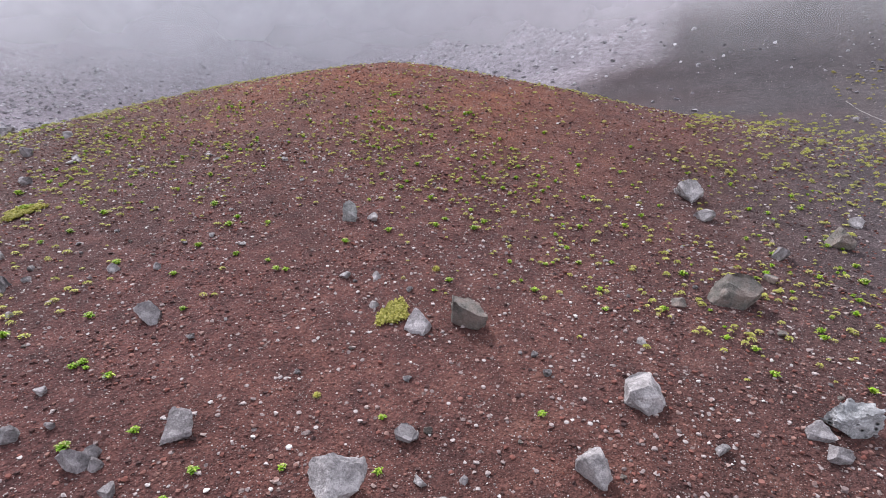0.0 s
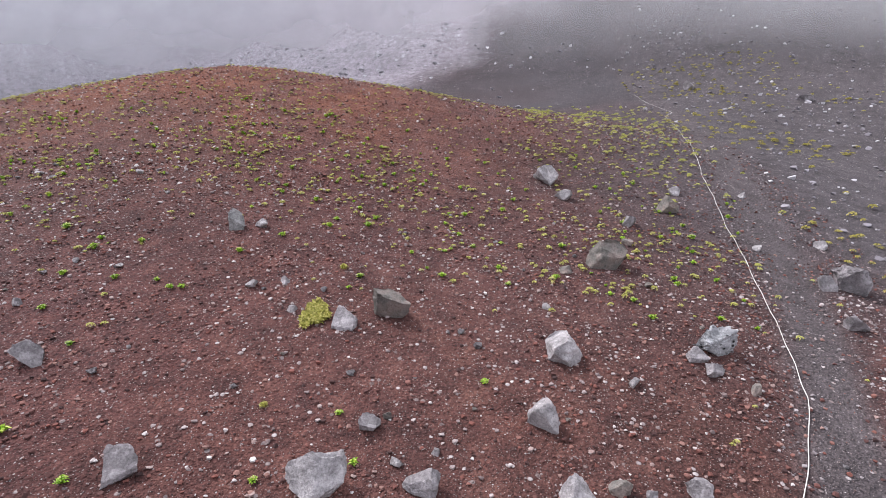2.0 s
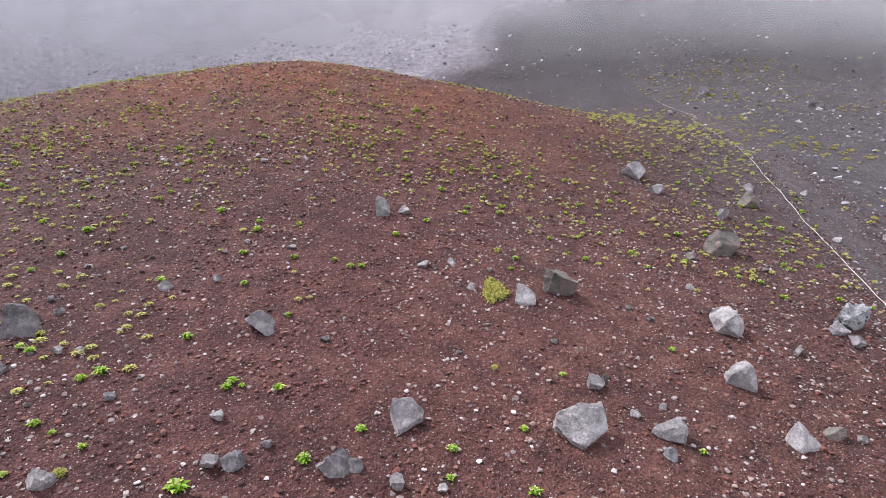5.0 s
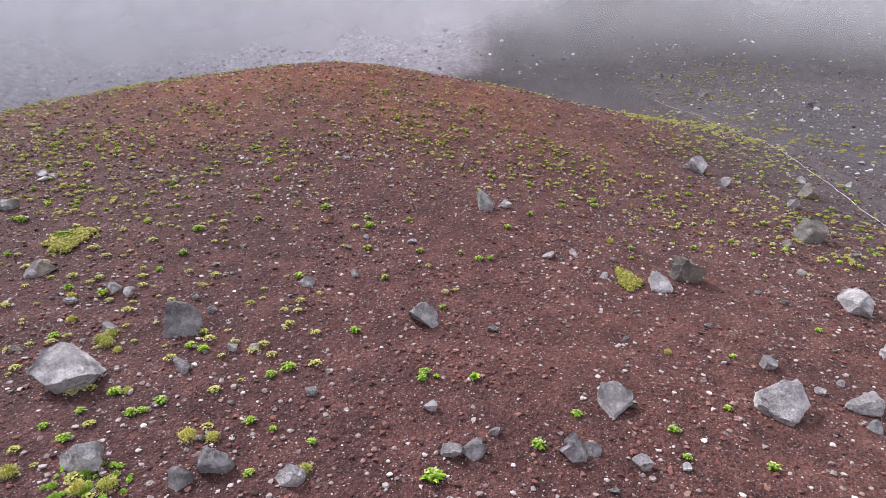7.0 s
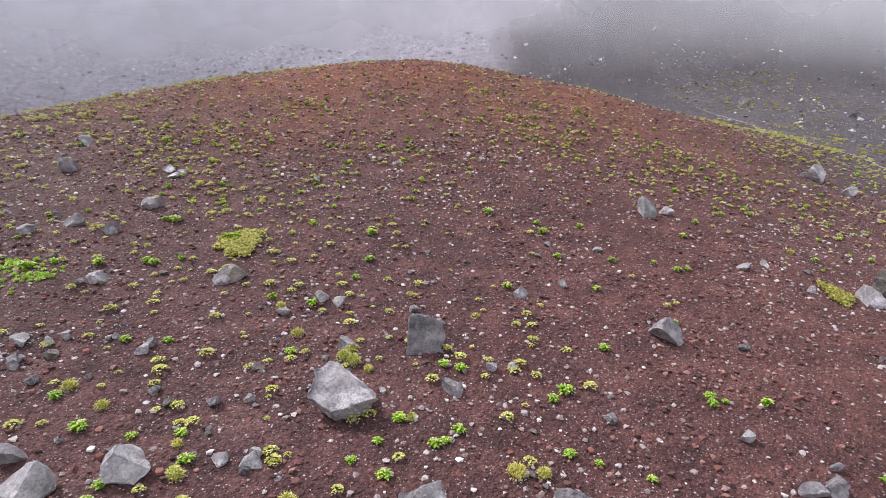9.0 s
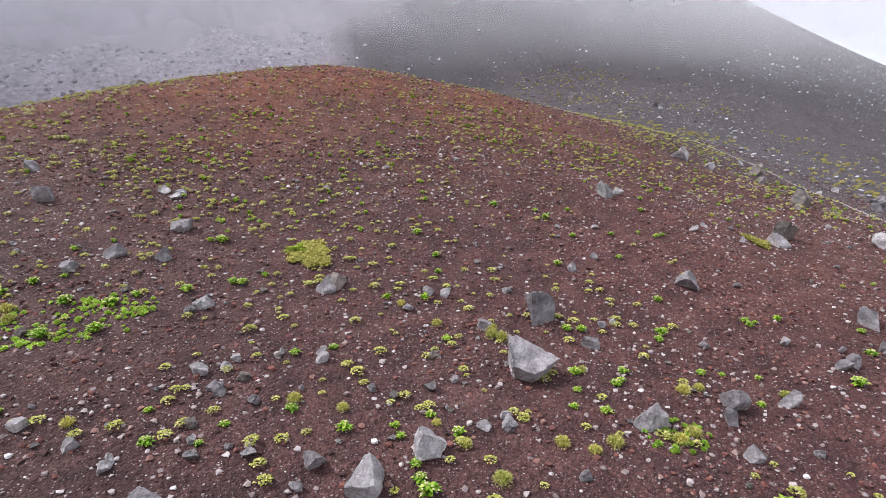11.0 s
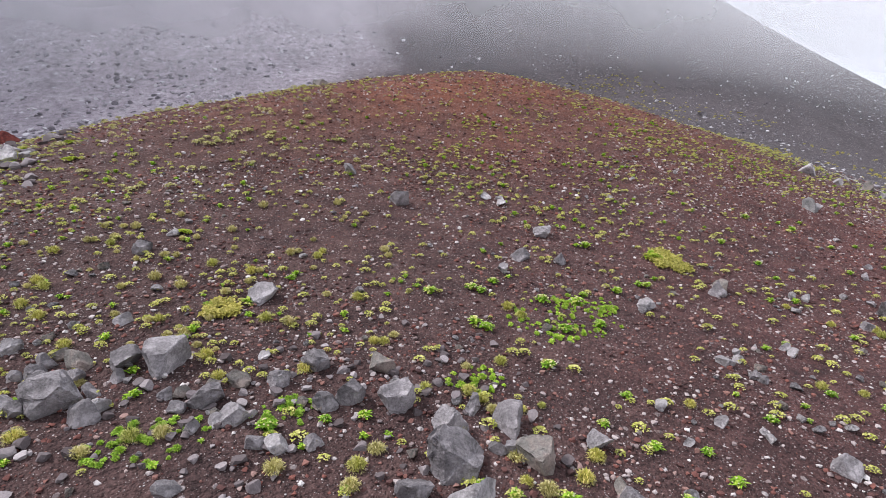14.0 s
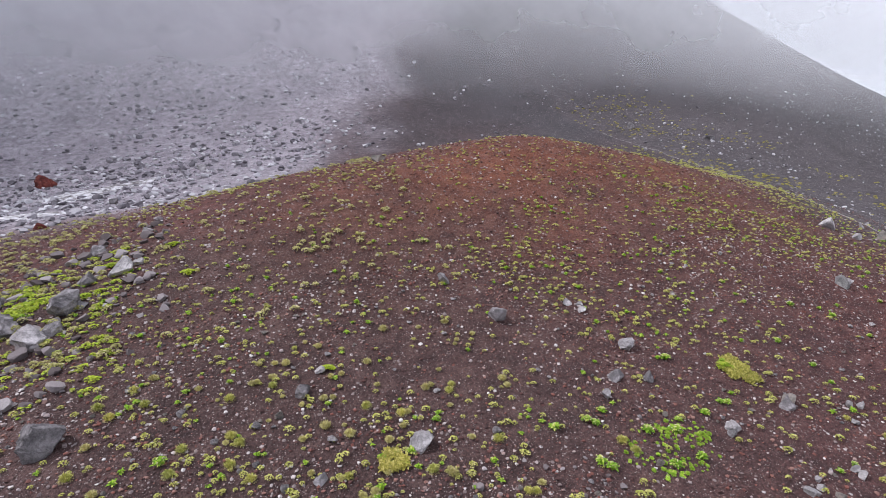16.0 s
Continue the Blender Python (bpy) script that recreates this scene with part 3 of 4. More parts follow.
# ---- plants ----
def blade(rng, az, reach, lift, width, droop):
    """One leaf as a bent and folded strip: its points and faces."""
    d = np.array([math.cos(az), math.sin(az), 0])
    s = np.array([-math.sin(az), math.cos(az), 0])
    up = np.array([0, 0, 1.0])
    mid = d * reach * 0.5 + up * lift
    tip = d * reach + up * (lift - droop)
    pts = [np.zeros(3) - s * width * 0.2, np.zeros(3) + s * width * 0.2, mid - s * width * 0.5 + up * width * 0.15, mid,
           mid + s * width * 0.5 + up * width * 0.15, tip]
    return pts, [(0, 1, 3), (0, 3, 2), (1, 4, 3), (2, 3, 5), (3, 4, 5)]


def clump(seed, kind, leaves):
    """A plant one metre across: leafy rosette, thin-bladed tuft or low cushion."""
    rng = np.random.default_rng(seed)
    pts, faces = [], []
    for i in range(leaves):
        az = rng.uniform(0, 6.283)
        root = np.zeros(3)
        if kind == "b":        # leafy rosette
            inner = (i % 3) / 3
            p, f = blade(rng, az, rng.uniform(0.32, 0.46) * (1 - 0.5 * inner), rng.uniform(0.16, 0.26) + 0.24 * inner, rng.uniform(0.13, 0.19), rng.uniform(-0.04, 0.1))
            a, s = rng.uniform(0, 6.283), 0.14 * rng.uniform(0, 1)
            root = np.array([math.cos(a) * s, math.sin(a) * s, 0.02])
        elif kind == "y":      # hairy tuft
            a, s = rng.uniform(0, 6.283), rng.uniform(0, 1) ** 0.6
            p, f = blade(rng, a + rng.uniform(-0.6, 0.6), rng.uniform(0.1, 0.3), rng.uniform(0.14, 0.3) + 0.22 * (1 - s), rng.uniform(0.018, 0.034), rng.uniform(-0.12, 0.1))
            root = np.array([math.cos(a) * 0.28 * s, math.sin(a) * 0.28 * s, 0.1 * (1 - s)])
        elif kind == "c":      # small dome of broad leaves
            a, s = rng.uniform(0, 6.283), rng.uniform(0, 1) ** 0.55
            p, f = blade(rng, a + rng.uniform(-0.8, 0.8), rng.uniform(0.13, 0.22), rng.uniform(0.02, 0.1), rng.uniform(0.14, 0.2), rng.uniform(-0.02, 0.12))
            root = np.array([math.cos(a) * 0.36 * s, math.sin(a) * 0.36 * s, 0.36 * math.sqrt(1 - 0.9 * s * s)])
        else:                  # low cushion
            a, s = rng.uniform(0, 6.283), 0.48 * rng.uniform(0, 1) ** 0.55
            p, f = blade(rng, az, rng.uniform(0.07, 0.15), rng.uniform(0.03, 0.08), rng.uniform(0.07, 0.11), rng.uniform(-0.02, 0.04))
            s *= 0.75 + 0.25 * math.sin(3 * a + seed)
            root = np.array([math.cos(a) * s, math.sin(a) * s * 0.8, 0.2 * (1 - (s / 0.5) ** 2)])
        base = len(pts)
        pts += [q + root for q in p]
        faces += [tuple(base + k for k in t) for t in f]
    return np.array(pts), faces


LEAF_MATS = {"b": BRIGHT, "y": YELLOW, "m": MOSS}
PLANT_WORDS = {"b": ("rosette_plant", "bright green leafy rosette growing in red cinder"), "y": ("grass_tuft", "yellowish green tuft growing between stones"),
               "m": ("moss_cushion", "vivid green low moss cushion on cinder")}
CLUMPS = {k: [clump(700 + 10 * n + i, k, c) for i in range(5)] for n, (k, c) in enumerate((("b", 46), ("y", 320), ("m", 300)))}
PLANT_MESHES = {}
for key, shapes in CLUMPS.items():
    for pts, faces in shapes:
        me = bpy.data.meshes.new(PLANT_WORDS[key][0])
        me.from_pydata(pts.tolist(), [], faces)
        me.materials.append(LEAF_MATS[key])
        PLANT_MESHES.setdefault(key, []).append(me)
plant_rng = np.random.default_rng(5)


def small_mesh(name, pts, faces, mat_used):
    me = bpy.data.meshes.new(name)
    me.from_pydata([tuple(p) for p in pts], [], faces)
    me.materials.append(mat_used)
    return me


def flower_tips(seed):
    """Pale flower heads standing on a rosette."""
    g = np.random.default_rng(seed)
    pts, faces = [], []
    for _ in range(int(g.integers(7, 14))):
        a, s = g.uniform(0, 6.283), 0.38 * g.uniform(0, 1) ** 0.6
        c, q = np.array([math.cos(a) * s, math.sin(a) * s, 0.5 - 0.5 * s]), g.uniform(0.03, 0.055)
        base = len(pts)
        pts += [c + q * np.array(d) for d in ((1, 0, 0), (0, 1, 0), (-1, 0, 0), (0, -1, 0), (0, 0, 1), (0, 0, -1))]
        faces += [tuple(base + k for k in t) for t in ((0, 1, 4), (1, 2, 4), (2, 3, 4), (3, 0, 4), (1, 0, 5), (2, 1, 5), (3, 2, 5), (0, 3, 5))]
    return small_mesh("blossom", pts, faces, PETALS)


def dry_skirt(seed):
    """Withered blades round the foot of a tuft."""
    g = np.random.default_rng(seed)
    pts, faces = [], []
    for _ in range(80):
        a = g.uniform(0, 6.283)
        p, f = blade(g, a, g.uniform(0.12, 0.24), g.uniform(0.02, 0.08), g.uniform(0.018, 0.034), g.uniform(0.0, 0.05))
        root, base = np.array([math.cos(a), math.sin(a), 0]) * g.uniform(0.26, 0.36), len(pts)
        pts += [q + root for q in p]
        faces += [tuple(base + k for k in t) for t in f]
    return small_mesh("dry_skirt", pts, faces, STRAW)


TIPS = [flower_tips(40 + i) for i in range(4)]
SKIRTS = [dry_skirt(60 + i) for i in range(4)]


def plant(x, y, wide, kind):
    name, words = PLANT_WORDS[kind]
    pick = int(plant_rng.integers(5))
    ob = new(name)
    ob.empty_display_size = 0.05
    flat = 1.0 if kind != "m" else 0.8
    wide = wide if kind != "y" else min(wide, 0.26) * 0.75
    ob.matrix_world = pose(x, y, ground_at(x, y) - 0.005, 0, 0, plant_rng.uniform(0, 360)) @ Matrix.Diagonal((wide * 1.1, wide * 1.1, wide * flat, 1))
    pieces = [("foliage" if kind != "m" else "moss", PLANT_MESHES[kind][pick], "")]
    if kind == "b":
        pieces.append(("blossom", TIPS[pick % 4], "cream flower tips"))
    elif kind == "y":
        pieces.append(("dry_skirt", SKIRTS[pick % 4], "withered straw-coloured outer blades"))
    for part_name, me, part_words in pieces:
        child = new(part_name, me)
        child.parent = ob
        tagged(child, part_words, kind="stuff")
    return tagged(ob, words, "plant", group="cushion plants")


plant(-10.00, 9.59, 0.24, "b")
plant(-9.05, 9.04, 0.23, "b")
plant(-8.80, 5.79, 0.20, "b")
plant(-7.59, 6.55, 0.15, "b")
plant(-8.02, 8.18, 0.17, "b")
plant(-8.95, 8.14, 0.18, "b")
plant(-8.54, 7.19, 0.17, "b")
plant(-6.97, 8.08, 0.18, "b")
plant(-6.36, 9.37, 0.19, "b")
plant(-4.35, 9.29, 0.21, "y")
plant(-3.46, 5.94, 0.14, "b")
plant(-1.68, 6.88, 0.15, "b")
plant(0.82, 9.61, 0.18, "b")
plant(-1.38, 9.55, 0.15, "b")
plant(-2.59, 9.55, 0.17, "b")
plant(-7.62, 3.30, 0.26, "b")
plant(-6.51, 3.90, 0.20, "b")
plant(-4.91, 4.30, 0.17, "b")
plant(-9.47, 4.88, 0.23, "b")
plant(-4.30, 10.94, 0.20, "b")
plant(-0.32, 11.22, 0.21, "b")
plant(1.25, 13.03, 0.22, "b")
plant(-4.00, 9.09, 0.17, "b")
plant(-7.79, 4.99, 0.17, "b")
plant(2.74, 12.88, 0.24, "b")
plant(-4.90, 3.91, 0.13, "b")
plant(-2.11, 10.76, 0.16, "b")
plant(-2.64, 10.42, 0.14, "b")
plant(2.70, 13.51, 0.19, "b")
plant(-4.06, 4.79, 0.13, "b")
plant(-4.41, 5.88, 0.15, "y")
plant(-5.99, 4.42, 0.16, "b")
plant(-1.93, 4.78, 0.13, "b")
plant(-9.64, 4.73, 0.18, "b")
plant(-9.63, 3.94, 0.16, "b")
plant(-7.81, 4.87, 0.17, "b")
plant(-10.69, 4.13, 0.18, "b")
plant(-10.62, 2.98, 0.28, "y")
plant(-10.83, 5.22, 0.18, "b")
plant(-9.39, 3.22, 0.13, "b")
plant(-9.92, 3.66, 0.20, "y")
plant(-8.91, 3.71, 0.13, "b")
plant(-3.99, 3.87, 0.17, "b")
plant(-11.94, 5.36, 0.25, "y")
plant(-8.88, 3.33, 0.20, "y")
plant(-11.58, 3.03, 0.32, "y")
plant(-10.82, 3.98, 0.15, "b")
plant(-11.16, 4.30, 0.17, "y")
plant(-9.36, 3.86, 0.11, "b")
plant(-11.98, 7.56, 0.19, "b")
plant(-12.07, 8.39, 0.23, "b")
plant(-11.29, 4.27, 0.19, "b")
plant(-13.11, 3.53, 0.18, "b")
plant(-12.00, 5.21, 0.25, "y")
plant(-12.64, 5.62, 0.21, "y")
plant(-12.13, 7.04, 0.16, "b")
plant(-9.90, 7.09, 0.20, "b")
plant(-11.47, 3.93, 0.13, "b")
plant(-11.68, 3.66, 0.13, "b")
plant(-11.37, 3.50, 0.17, "b")
plant(-10.17, 3.64, 0.31, "y")
plant(-13.30, 3.88, 0.15, "b")
plant(-13.71, 3.78, 0.13, "b")
plant(-14.65, 4.39, 0.23, "y")
plant(-14.18, 4.14, 0.19, "y")
plant(-13.66, 3.20, 0.16, "b")
plant(-10.93, 3.94, 0.16, "b")
plant(-11.70, 5.06, 0.17, "y")
plant(-12.63, 5.24, 0.17, "b")
plant(-12.99, 6.17, 0.19, "y")
plant(-14.56, 5.28, 0.16, "b")
plant(-17.70, 4.07, 0.19, "b")
plant(-17.27, 3.42, 0.20, "b")
plant(-17.22, 3.84, 0.17, "b")
plant(-15.34, 4.12, 0.13, "b")
plant(-14.69, 4.23, 0.18, "b")
plant(-14.22, 3.83, 0.20, "b")
plant(-16.02, 4.04, 0.18, "b")
plant(-16.05, 4.51, 0.12, "b")
plant(-16.76, 4.54, 0.20, "y")
plant(-13.11, 3.35, 0.20, "y")
plant(-10.64, 5.14, 0.18, "b")
plant(-11.88, 5.15, 0.27, "y")
plant(-13.68, 3.01, 0.17, "b")
plant(-13.70, 3.60, 0.13, "b")
plant(-10.85, 2.92, 0.25, "y")
plant(-12.13, 3.16, 0.23, "y")
plant(-11.86, 2.98, 0.20, "y")
plant(-15.56, 3.91, 0.11, "b")
plant(-14.09, 5.33, 0.15, "b")
plant(-10.53, 1.92, 0.26, "b")
plant(-13.28, 3.74, 0.15, "y")
plant(-18.93, 7.43, 0.26, "b")
plant(-18.24, 7.45, 0.23, "b")
plant(-17.82, 7.57, 0.20, "b")
plant(-18.59, 6.62, 0.26, "b")
plant(-17.31, 6.95, 0.26, "b")
plant(-16.77, 6.82, 0.26, "b")
plant(-16.50, 7.03, 0.19, "b")
plant(-16.82, 6.18, 0.24, "b")
plant(-15.86, 7.02, 0.23, "b")
plant(-15.25, 7.20, 0.20, "b")
plant(-17.85, 6.64, 0.30, "y")
plant(-15.41, 8.51, 0.26, "b")
plant(-18.05, 5.57, 0.23, "b")
plant(-15.12, 7.15, 0.22, "b")
plant(-18.64, 5.76, 0.24, "y")
plant(-18.83, 4.91, 0.18, "y")
plant(-18.56, 4.92, 0.14, "y")
plant(-18.71, 3.90, 0.29, "y")
plant(-18.43, 4.11, 0.27, "y")
plant(-19.49, 3.85, 0.16, "b")
plant(-19.02, 3.68, 0.22, "b")
plant(-19.30, 3.99, 0.19, "y")
plant(-19.74, 4.04, 0.17, "b")
plant(-17.92, 3.39, 0.19, "b")
plant(-17.44, 4.85, 0.17, "b")
plant(-13.66, 2.84, 0.25, "b")
plant(-12.95, 2.83, 0.32, "y")
plant(-19.18, 5.16, 0.22, "y")
plant(-20.74, 4.55, 0.28, "y")
plant(-19.73, 5.49, 0.20, "y")
plant(-18.04, 4.49, 0.16, "b")
plant(-21.45, 5.25, 0.26, "b")
plant(-21.32, 8.54, 0.32, "y")
plant(-21.25, 7.27, 0.28, "y")
plant(-20.05, 6.46, 0.21, "y")
plant(-22.62, 5.44, 0.32, "y")
plant(-23.56, 5.71, 0.32, "y")
plant(-20.94, 6.09, 0.28, "y")
plant(-21.97, 6.63, 0.32, "y")
plant(-21.85, 6.19, 0.23, "y")
plant(-20.50, 5.18, 0.18, "b")
plant(-22.21, 7.06, 0.17, "b")
plant(-22.50, 7.55, 0.22, "y")
plant(-20.89, 5.23, 0.17, "b")
plant(-18.15, 7.34, 0.23, "b")
plant(-18.48, 6.46, 0.26, "b")
plant(-19.99, 7.52, 0.32, "y")
plant(-17.94, 6.88, 0.32, "y")
plant(-17.41, 6.18, 0.26, "b")
plant(-19.27, 5.31, 0.32, "y")
plant(-19.93, 6.42, 0.21, "y")
plant(-24.00, 9.76, 0.32, "y")
plant(-24.94, 8.46, 0.32, "y")
plant(-24.76, 8.88, 0.32, "y")
plant(-24.95, 7.88, 0.32, "y")
plant(-24.10, 8.36, 0.25, "y")
plant(-23.93, 8.74, 0.25, "y")
plant(-22.26, 10.01, 0.31, "m")
plant(-20.20, 8.93, 0.21, "y")
plant(-24.22, 6.80, 0.25, "y")
plant(-24.51, 5.66, 0.32, "y")
plant(-23.45, 7.25, 0.24, "y")
plant(-20.79, 8.24, 0.19, "b")
plant(-24.59, 14.72, 0.42, "m")
plant(-24.94, 16.79, 0.42, "m")
plant(-26.40, 16.56, 0.42, "m")
plant(-28.24, 15.19, 0.42, "m")
plant(-28.28, 16.42, 0.42, "m")
plant(-26.87, 15.12, 0.42, "m")
plant(-25.06, 8.74, 0.26, "b")
plant(-26.28, 8.90, 0.32, "y")
plant(-27.03, 8.68, 0.32, "y")
plant(-24.04, 8.92, 0.27, "y")
plant(-23.84, 7.98, 0.25, "y")
plant(-20.31, 8.79, 0.24, "y")
plant(-26.05, 10.42, 0.32, "y")
plant(-25.53, 10.69, 0.26, "y")
plant(-25.85, 10.10, 0.32, "y")
plant(-25.33, 10.22, 0.25, "y")
plant(-14.26, 8.01, 0.42, "m")
plant(-21.84, 8.87, 0.26, "y")
plant(-23.27, 9.85, 0.23, "y")


def mat(x, y, wide, tone=OLIVE, leaves=700, flat=0.75, hollow=0.0, name="plant_mat", words="olive green spreading plant mat on cinder"):
    """A spreading mat of many small leaves that follows the ground, with ragged edges."""
    rng = np.random.default_rng(int(abs(x * 131 + y * 37)) + 9)
    pts, faces = [], []
    for _ in range(leaves):
        a, r = rng.uniform(0, 6.283), math.sqrt(rng.uniform(hollow, 1))
        r *= 0.5 * wide * (0.8 + 0.16 * math.sin(3 * a + x) + 0.12 * math.sin(7 * a + y))
        px, py = x + math.cos(a) * r, y + math.sin(a) * r * flat
        p, f = blade(rng, rng.uniform(0, 6.283), rng.uniform(0.04, 0.085), rng.uniform(0.02, 0.06), rng.uniform(0.025, 0.045), rng.uniform(-0.02, 0.03))
        base, root = len(pts), np.array([px, py, 0.0])
        pts += [q + root for q in p]
        faces += [tuple(base + k for k in t) for t in f]
    pts = np.array(pts)
    pts[:, 2] += land(pts[:, 0], pts[:, 1]) + 0.01
    return tagged(mesh_object(name, pts.tolist(), faces, tone, smooth=False), words, "plant mat")


mat(-14.07, 7.83, 0.78, OLIVE, 2200, 1.25)
mat(-4.41, 7.87, 0.46, OLIVE, 1100, 1.7)
mat(-28.34, 15.58, 1.53, MOSS, 900, 0.6)
mat(-21.77, 7.62, 0.5, OLIVE, 1500, 0.95, 0.22, "ring_tussock", "yellow-green ring of grass with a bare middle")


def herbs(x, y, wide):
    """A patch of low herbs in loose clumps."""
    g = np.random.default_rng(int(abs(x * 53 + y * 19)) + 3)
    pts, faces = [], []
    for _ in range(int(46 * wide)):
        a, s = g.uniform(0, 6.283), 0.5 * wide * math.sqrt(g.uniform(0, 1))
        cx, cy, size = x + math.cos(a) * s, y + math.sin(a) * s * 0.6, g.uniform(0.05, 0.12)
        v, f = CLUMPS["b" if g.uniform() < 0.4 else "y"][int(g.integers(5))]
        base = len(pts)
        pts += [(p[0] * size + cx, p[1] * size + cy, p[2] * size * 0.8) for p in v]
        faces += [tuple(base + k for k in t) for t in f]
    pts = np.array(pts)
    pts[:, 2] += land(pts[:, 0], pts[:, 1])
    return tagged(mesh_object("herb_patch", pts.tolist(), faces, BRIGHT, smooth=False), "loose patch of low green herbs on cinder", "plant patch")


herbs(-17.17, 6.47, 1.9)
herbs(-22.49, 5.37, 1.1)
herbs(-21.25, 5.45, 0.7)
herbs(-19.1, 5.5, 0.8)
herbs(-10.80, 3.00, 0.83)
herbs(-16.72, 6.73, 1.16)


# ---- rope along the trail ----
def build_rope():
    line = ((0.6, 2.4), (1.3, 4.4), (1.95, 5.65), (2.45, 6.68), (2.93, 7.71), (3.13, 8.56), (3.27, 9.41), (3.5, 10.8), (3.71, 12.37), (3.87, 13.84),
            (4.08, 15.84), (4.41, 18.05), (5.07, 21.26), (5.77, 25.65), (6.3, 29.2), (6.35, 30.55), (7.15, 32.15), (6.45, 35.4), (6.2, 37.85))
    path = []
    for (ax, ay), (bx, by) in zip(line, line[1:]):
        n = max(2, int(math.hypot(bx - ax, by - ay) / 0.12))
        for i in range(n):
            u = i / n
            px, py = ax + (bx - ax) * u, ay + (by - ay) * u
            path.append((px + 0.02 * math.sin(py * 2.1) + 0.012 * math.sin(py * 5.3), py, 0))
    arr = np.array(path)
    arr[:, 2] = land(arr[:, 0], arr[:, 1]) + 0.02
    cu = bpy.data.curves.new("rope", "CURVE")
    cu.dimensions, cu.bevel_depth, cu.bevel_resolution = "3D", 0.0065, 2
    sp = cu.splines.new("POLY")
    sp.points.add(len(arr) - 1)
    for pt, q in zip(sp.points, arr):
        pt.co = (*q, 1)
    m, nt, bsdf = material("rope_fibre")
    co = place_coords(nt)
    col = ramp(nt, noise_tex(nt, co, 30.0, 3), ((0.3, (0.5, 0.47, 0.43)), (0.7, (0.8, 0.78, 0.74))))
    nt.links.new(col, bsdf.inputs["Base Color"])
    cu.materials.append(m)
    tagged(new("rope", cu), "whitish guide rope lying along the edge of the trail", "rope")


build_rope()


# ---- old snow in the gully ----
def build_snow(x, y, long, wide, turn):
    m = bpy.data.materials.get("old_snow")
    if m is None:
        m, nt, bsdf = material("old_snow")
        co = place_coords(nt)
        col = ramp(nt, noise_tex(nt, co, 1.6, 6, 0.75), ((0.4, (0.13, 0.11, 0.11)), (0.48, (0.4, 0.37, 0.37)), (0.56, (0.72, 0.7, 0.72))))
        nt.links.new(col, bsdf.inputs["Base Color"])
        bump(nt, bsdf, noise_tex(nt, co, 4.0, 4), 0.6, 0.08)
    verts, faces, rings, n = [], [], 9, 48
    for j in range(rings + 1):
        for i in range(n):
            a, r = 6.2832 * i / n, j / rings
            edge = 1 + 0.25 * math.sin(3 * a + x) + 0.16 * math.sin(7 * a + y) + 0.1 * math.sin(13 * a)
            u, v = r * edge * long / 2 * math.cos(a), r * edge * wide / 2 * math.sin(a)
            verts.append((x + u * math.cos(turn) - v * math.sin(turn), y + u * math.sin(turn) + v * math.cos(turn), 0.16 * (1 - r ** 2) - 0.05 * r))
    for j in range(rings):
        for i in range(n):
            k = (i + 1) % n
            faces.append((j * n + i, (j + 1) * n + i, (j + 1) * n + k, j * n + k))
    arr = np.array(verts)
    arr[:, 2] += land(arr[:, 0], arr[:, 1])
    tagged(mesh_object("snow_patch", arr.tolist(), faces, m), "dirty white patch of old snow with grit", "snow patch", group="snow in the gully")


build_snow(-33.0, 31.5, 8.5, 2.2, 0.35)
build_snow(-29.8, 39.0, 8.0, 3.0, 0.5)
build_snow(-37.0, 27.5, 8.0, 2.0, 0.2)
build_snow(-35.5, 35.5, 5.0, 1.6, 0.4)


# ---- loose stones and scattered growth ----
def scatter(name, templates, spots, sizes, mat_used, words, category, rng, squash=(0.5, 0.9), smooth=False):
    """Many small pieces joined into one mesh, each turned and scaled, resting on the land."""
    all_v, all_f, base = [], [], 0
    zs = land(spots[:, 0], spots[:, 1])
    tf = [np.array(f) for _, f in templates]
    for (x, y), z, s in zip(spots, zs, sizes):
        k = int(rng.integers(len(templates)))
        v = templates[k][0]
        a = rng.uniform(0, 6.283)
        ca, sa, q = math.cos(a) * s, math.sin(a) * s, s * rng.uniform(*squash)
        all_v.append(np.stack([v[:, 0] * ca - v[:, 1] * sa + x, v[:, 0] * sa + v[:, 1] * ca + y, v[:, 2] * q + z + (0.2 * q if category == "stones" else 0)], 1))
        all_f.append(tf[k] + base)
        base += len(v)
    v, f = np.concatenate(all_v), np.concatenate(all_f)
    me = bpy.data.meshes.new(name)
    me.vertices.add(len(v))
    me.vertices.foreach_set("co", v.ravel())
    me.loops.add(f.size)
    me.loops.foreach_set("vertex_index", f.ravel())
    me.polygons.add(len(f))
    me.polygons.foreach_set("loop_start", np.arange(len(f)) * 3)
    me.polygons.foreach_set("loop_total", np.full(len(f), 3))
    me.polygons.foreach_set("use_smooth", np.full(len(f), smooth))
    me.materials.append(mat_used)
    me.update()
    me.validate()
    return tagged(new(name, me), words, category, kind="stuff")


def spots_in(rng, n, x0, x1, y0, y1, weight):
    """n random spots in a stretch of the plan, thinned by a weight from 0 to 1."""
    got, total = [], 0
    while total < n:
        x, y = rng.uniform(x0, x1, 4 * n), rng.uniform(y0, y1, 4 * n)
        keep = rng.uniform(0, 1, 4 * n) < weight(x, y)
        got.append(np.stack([x[keep], y[keep]], 1))
        total += int(keep.sum())
        if not keep.any():
            break
    return np.concatenate(got)[:n]


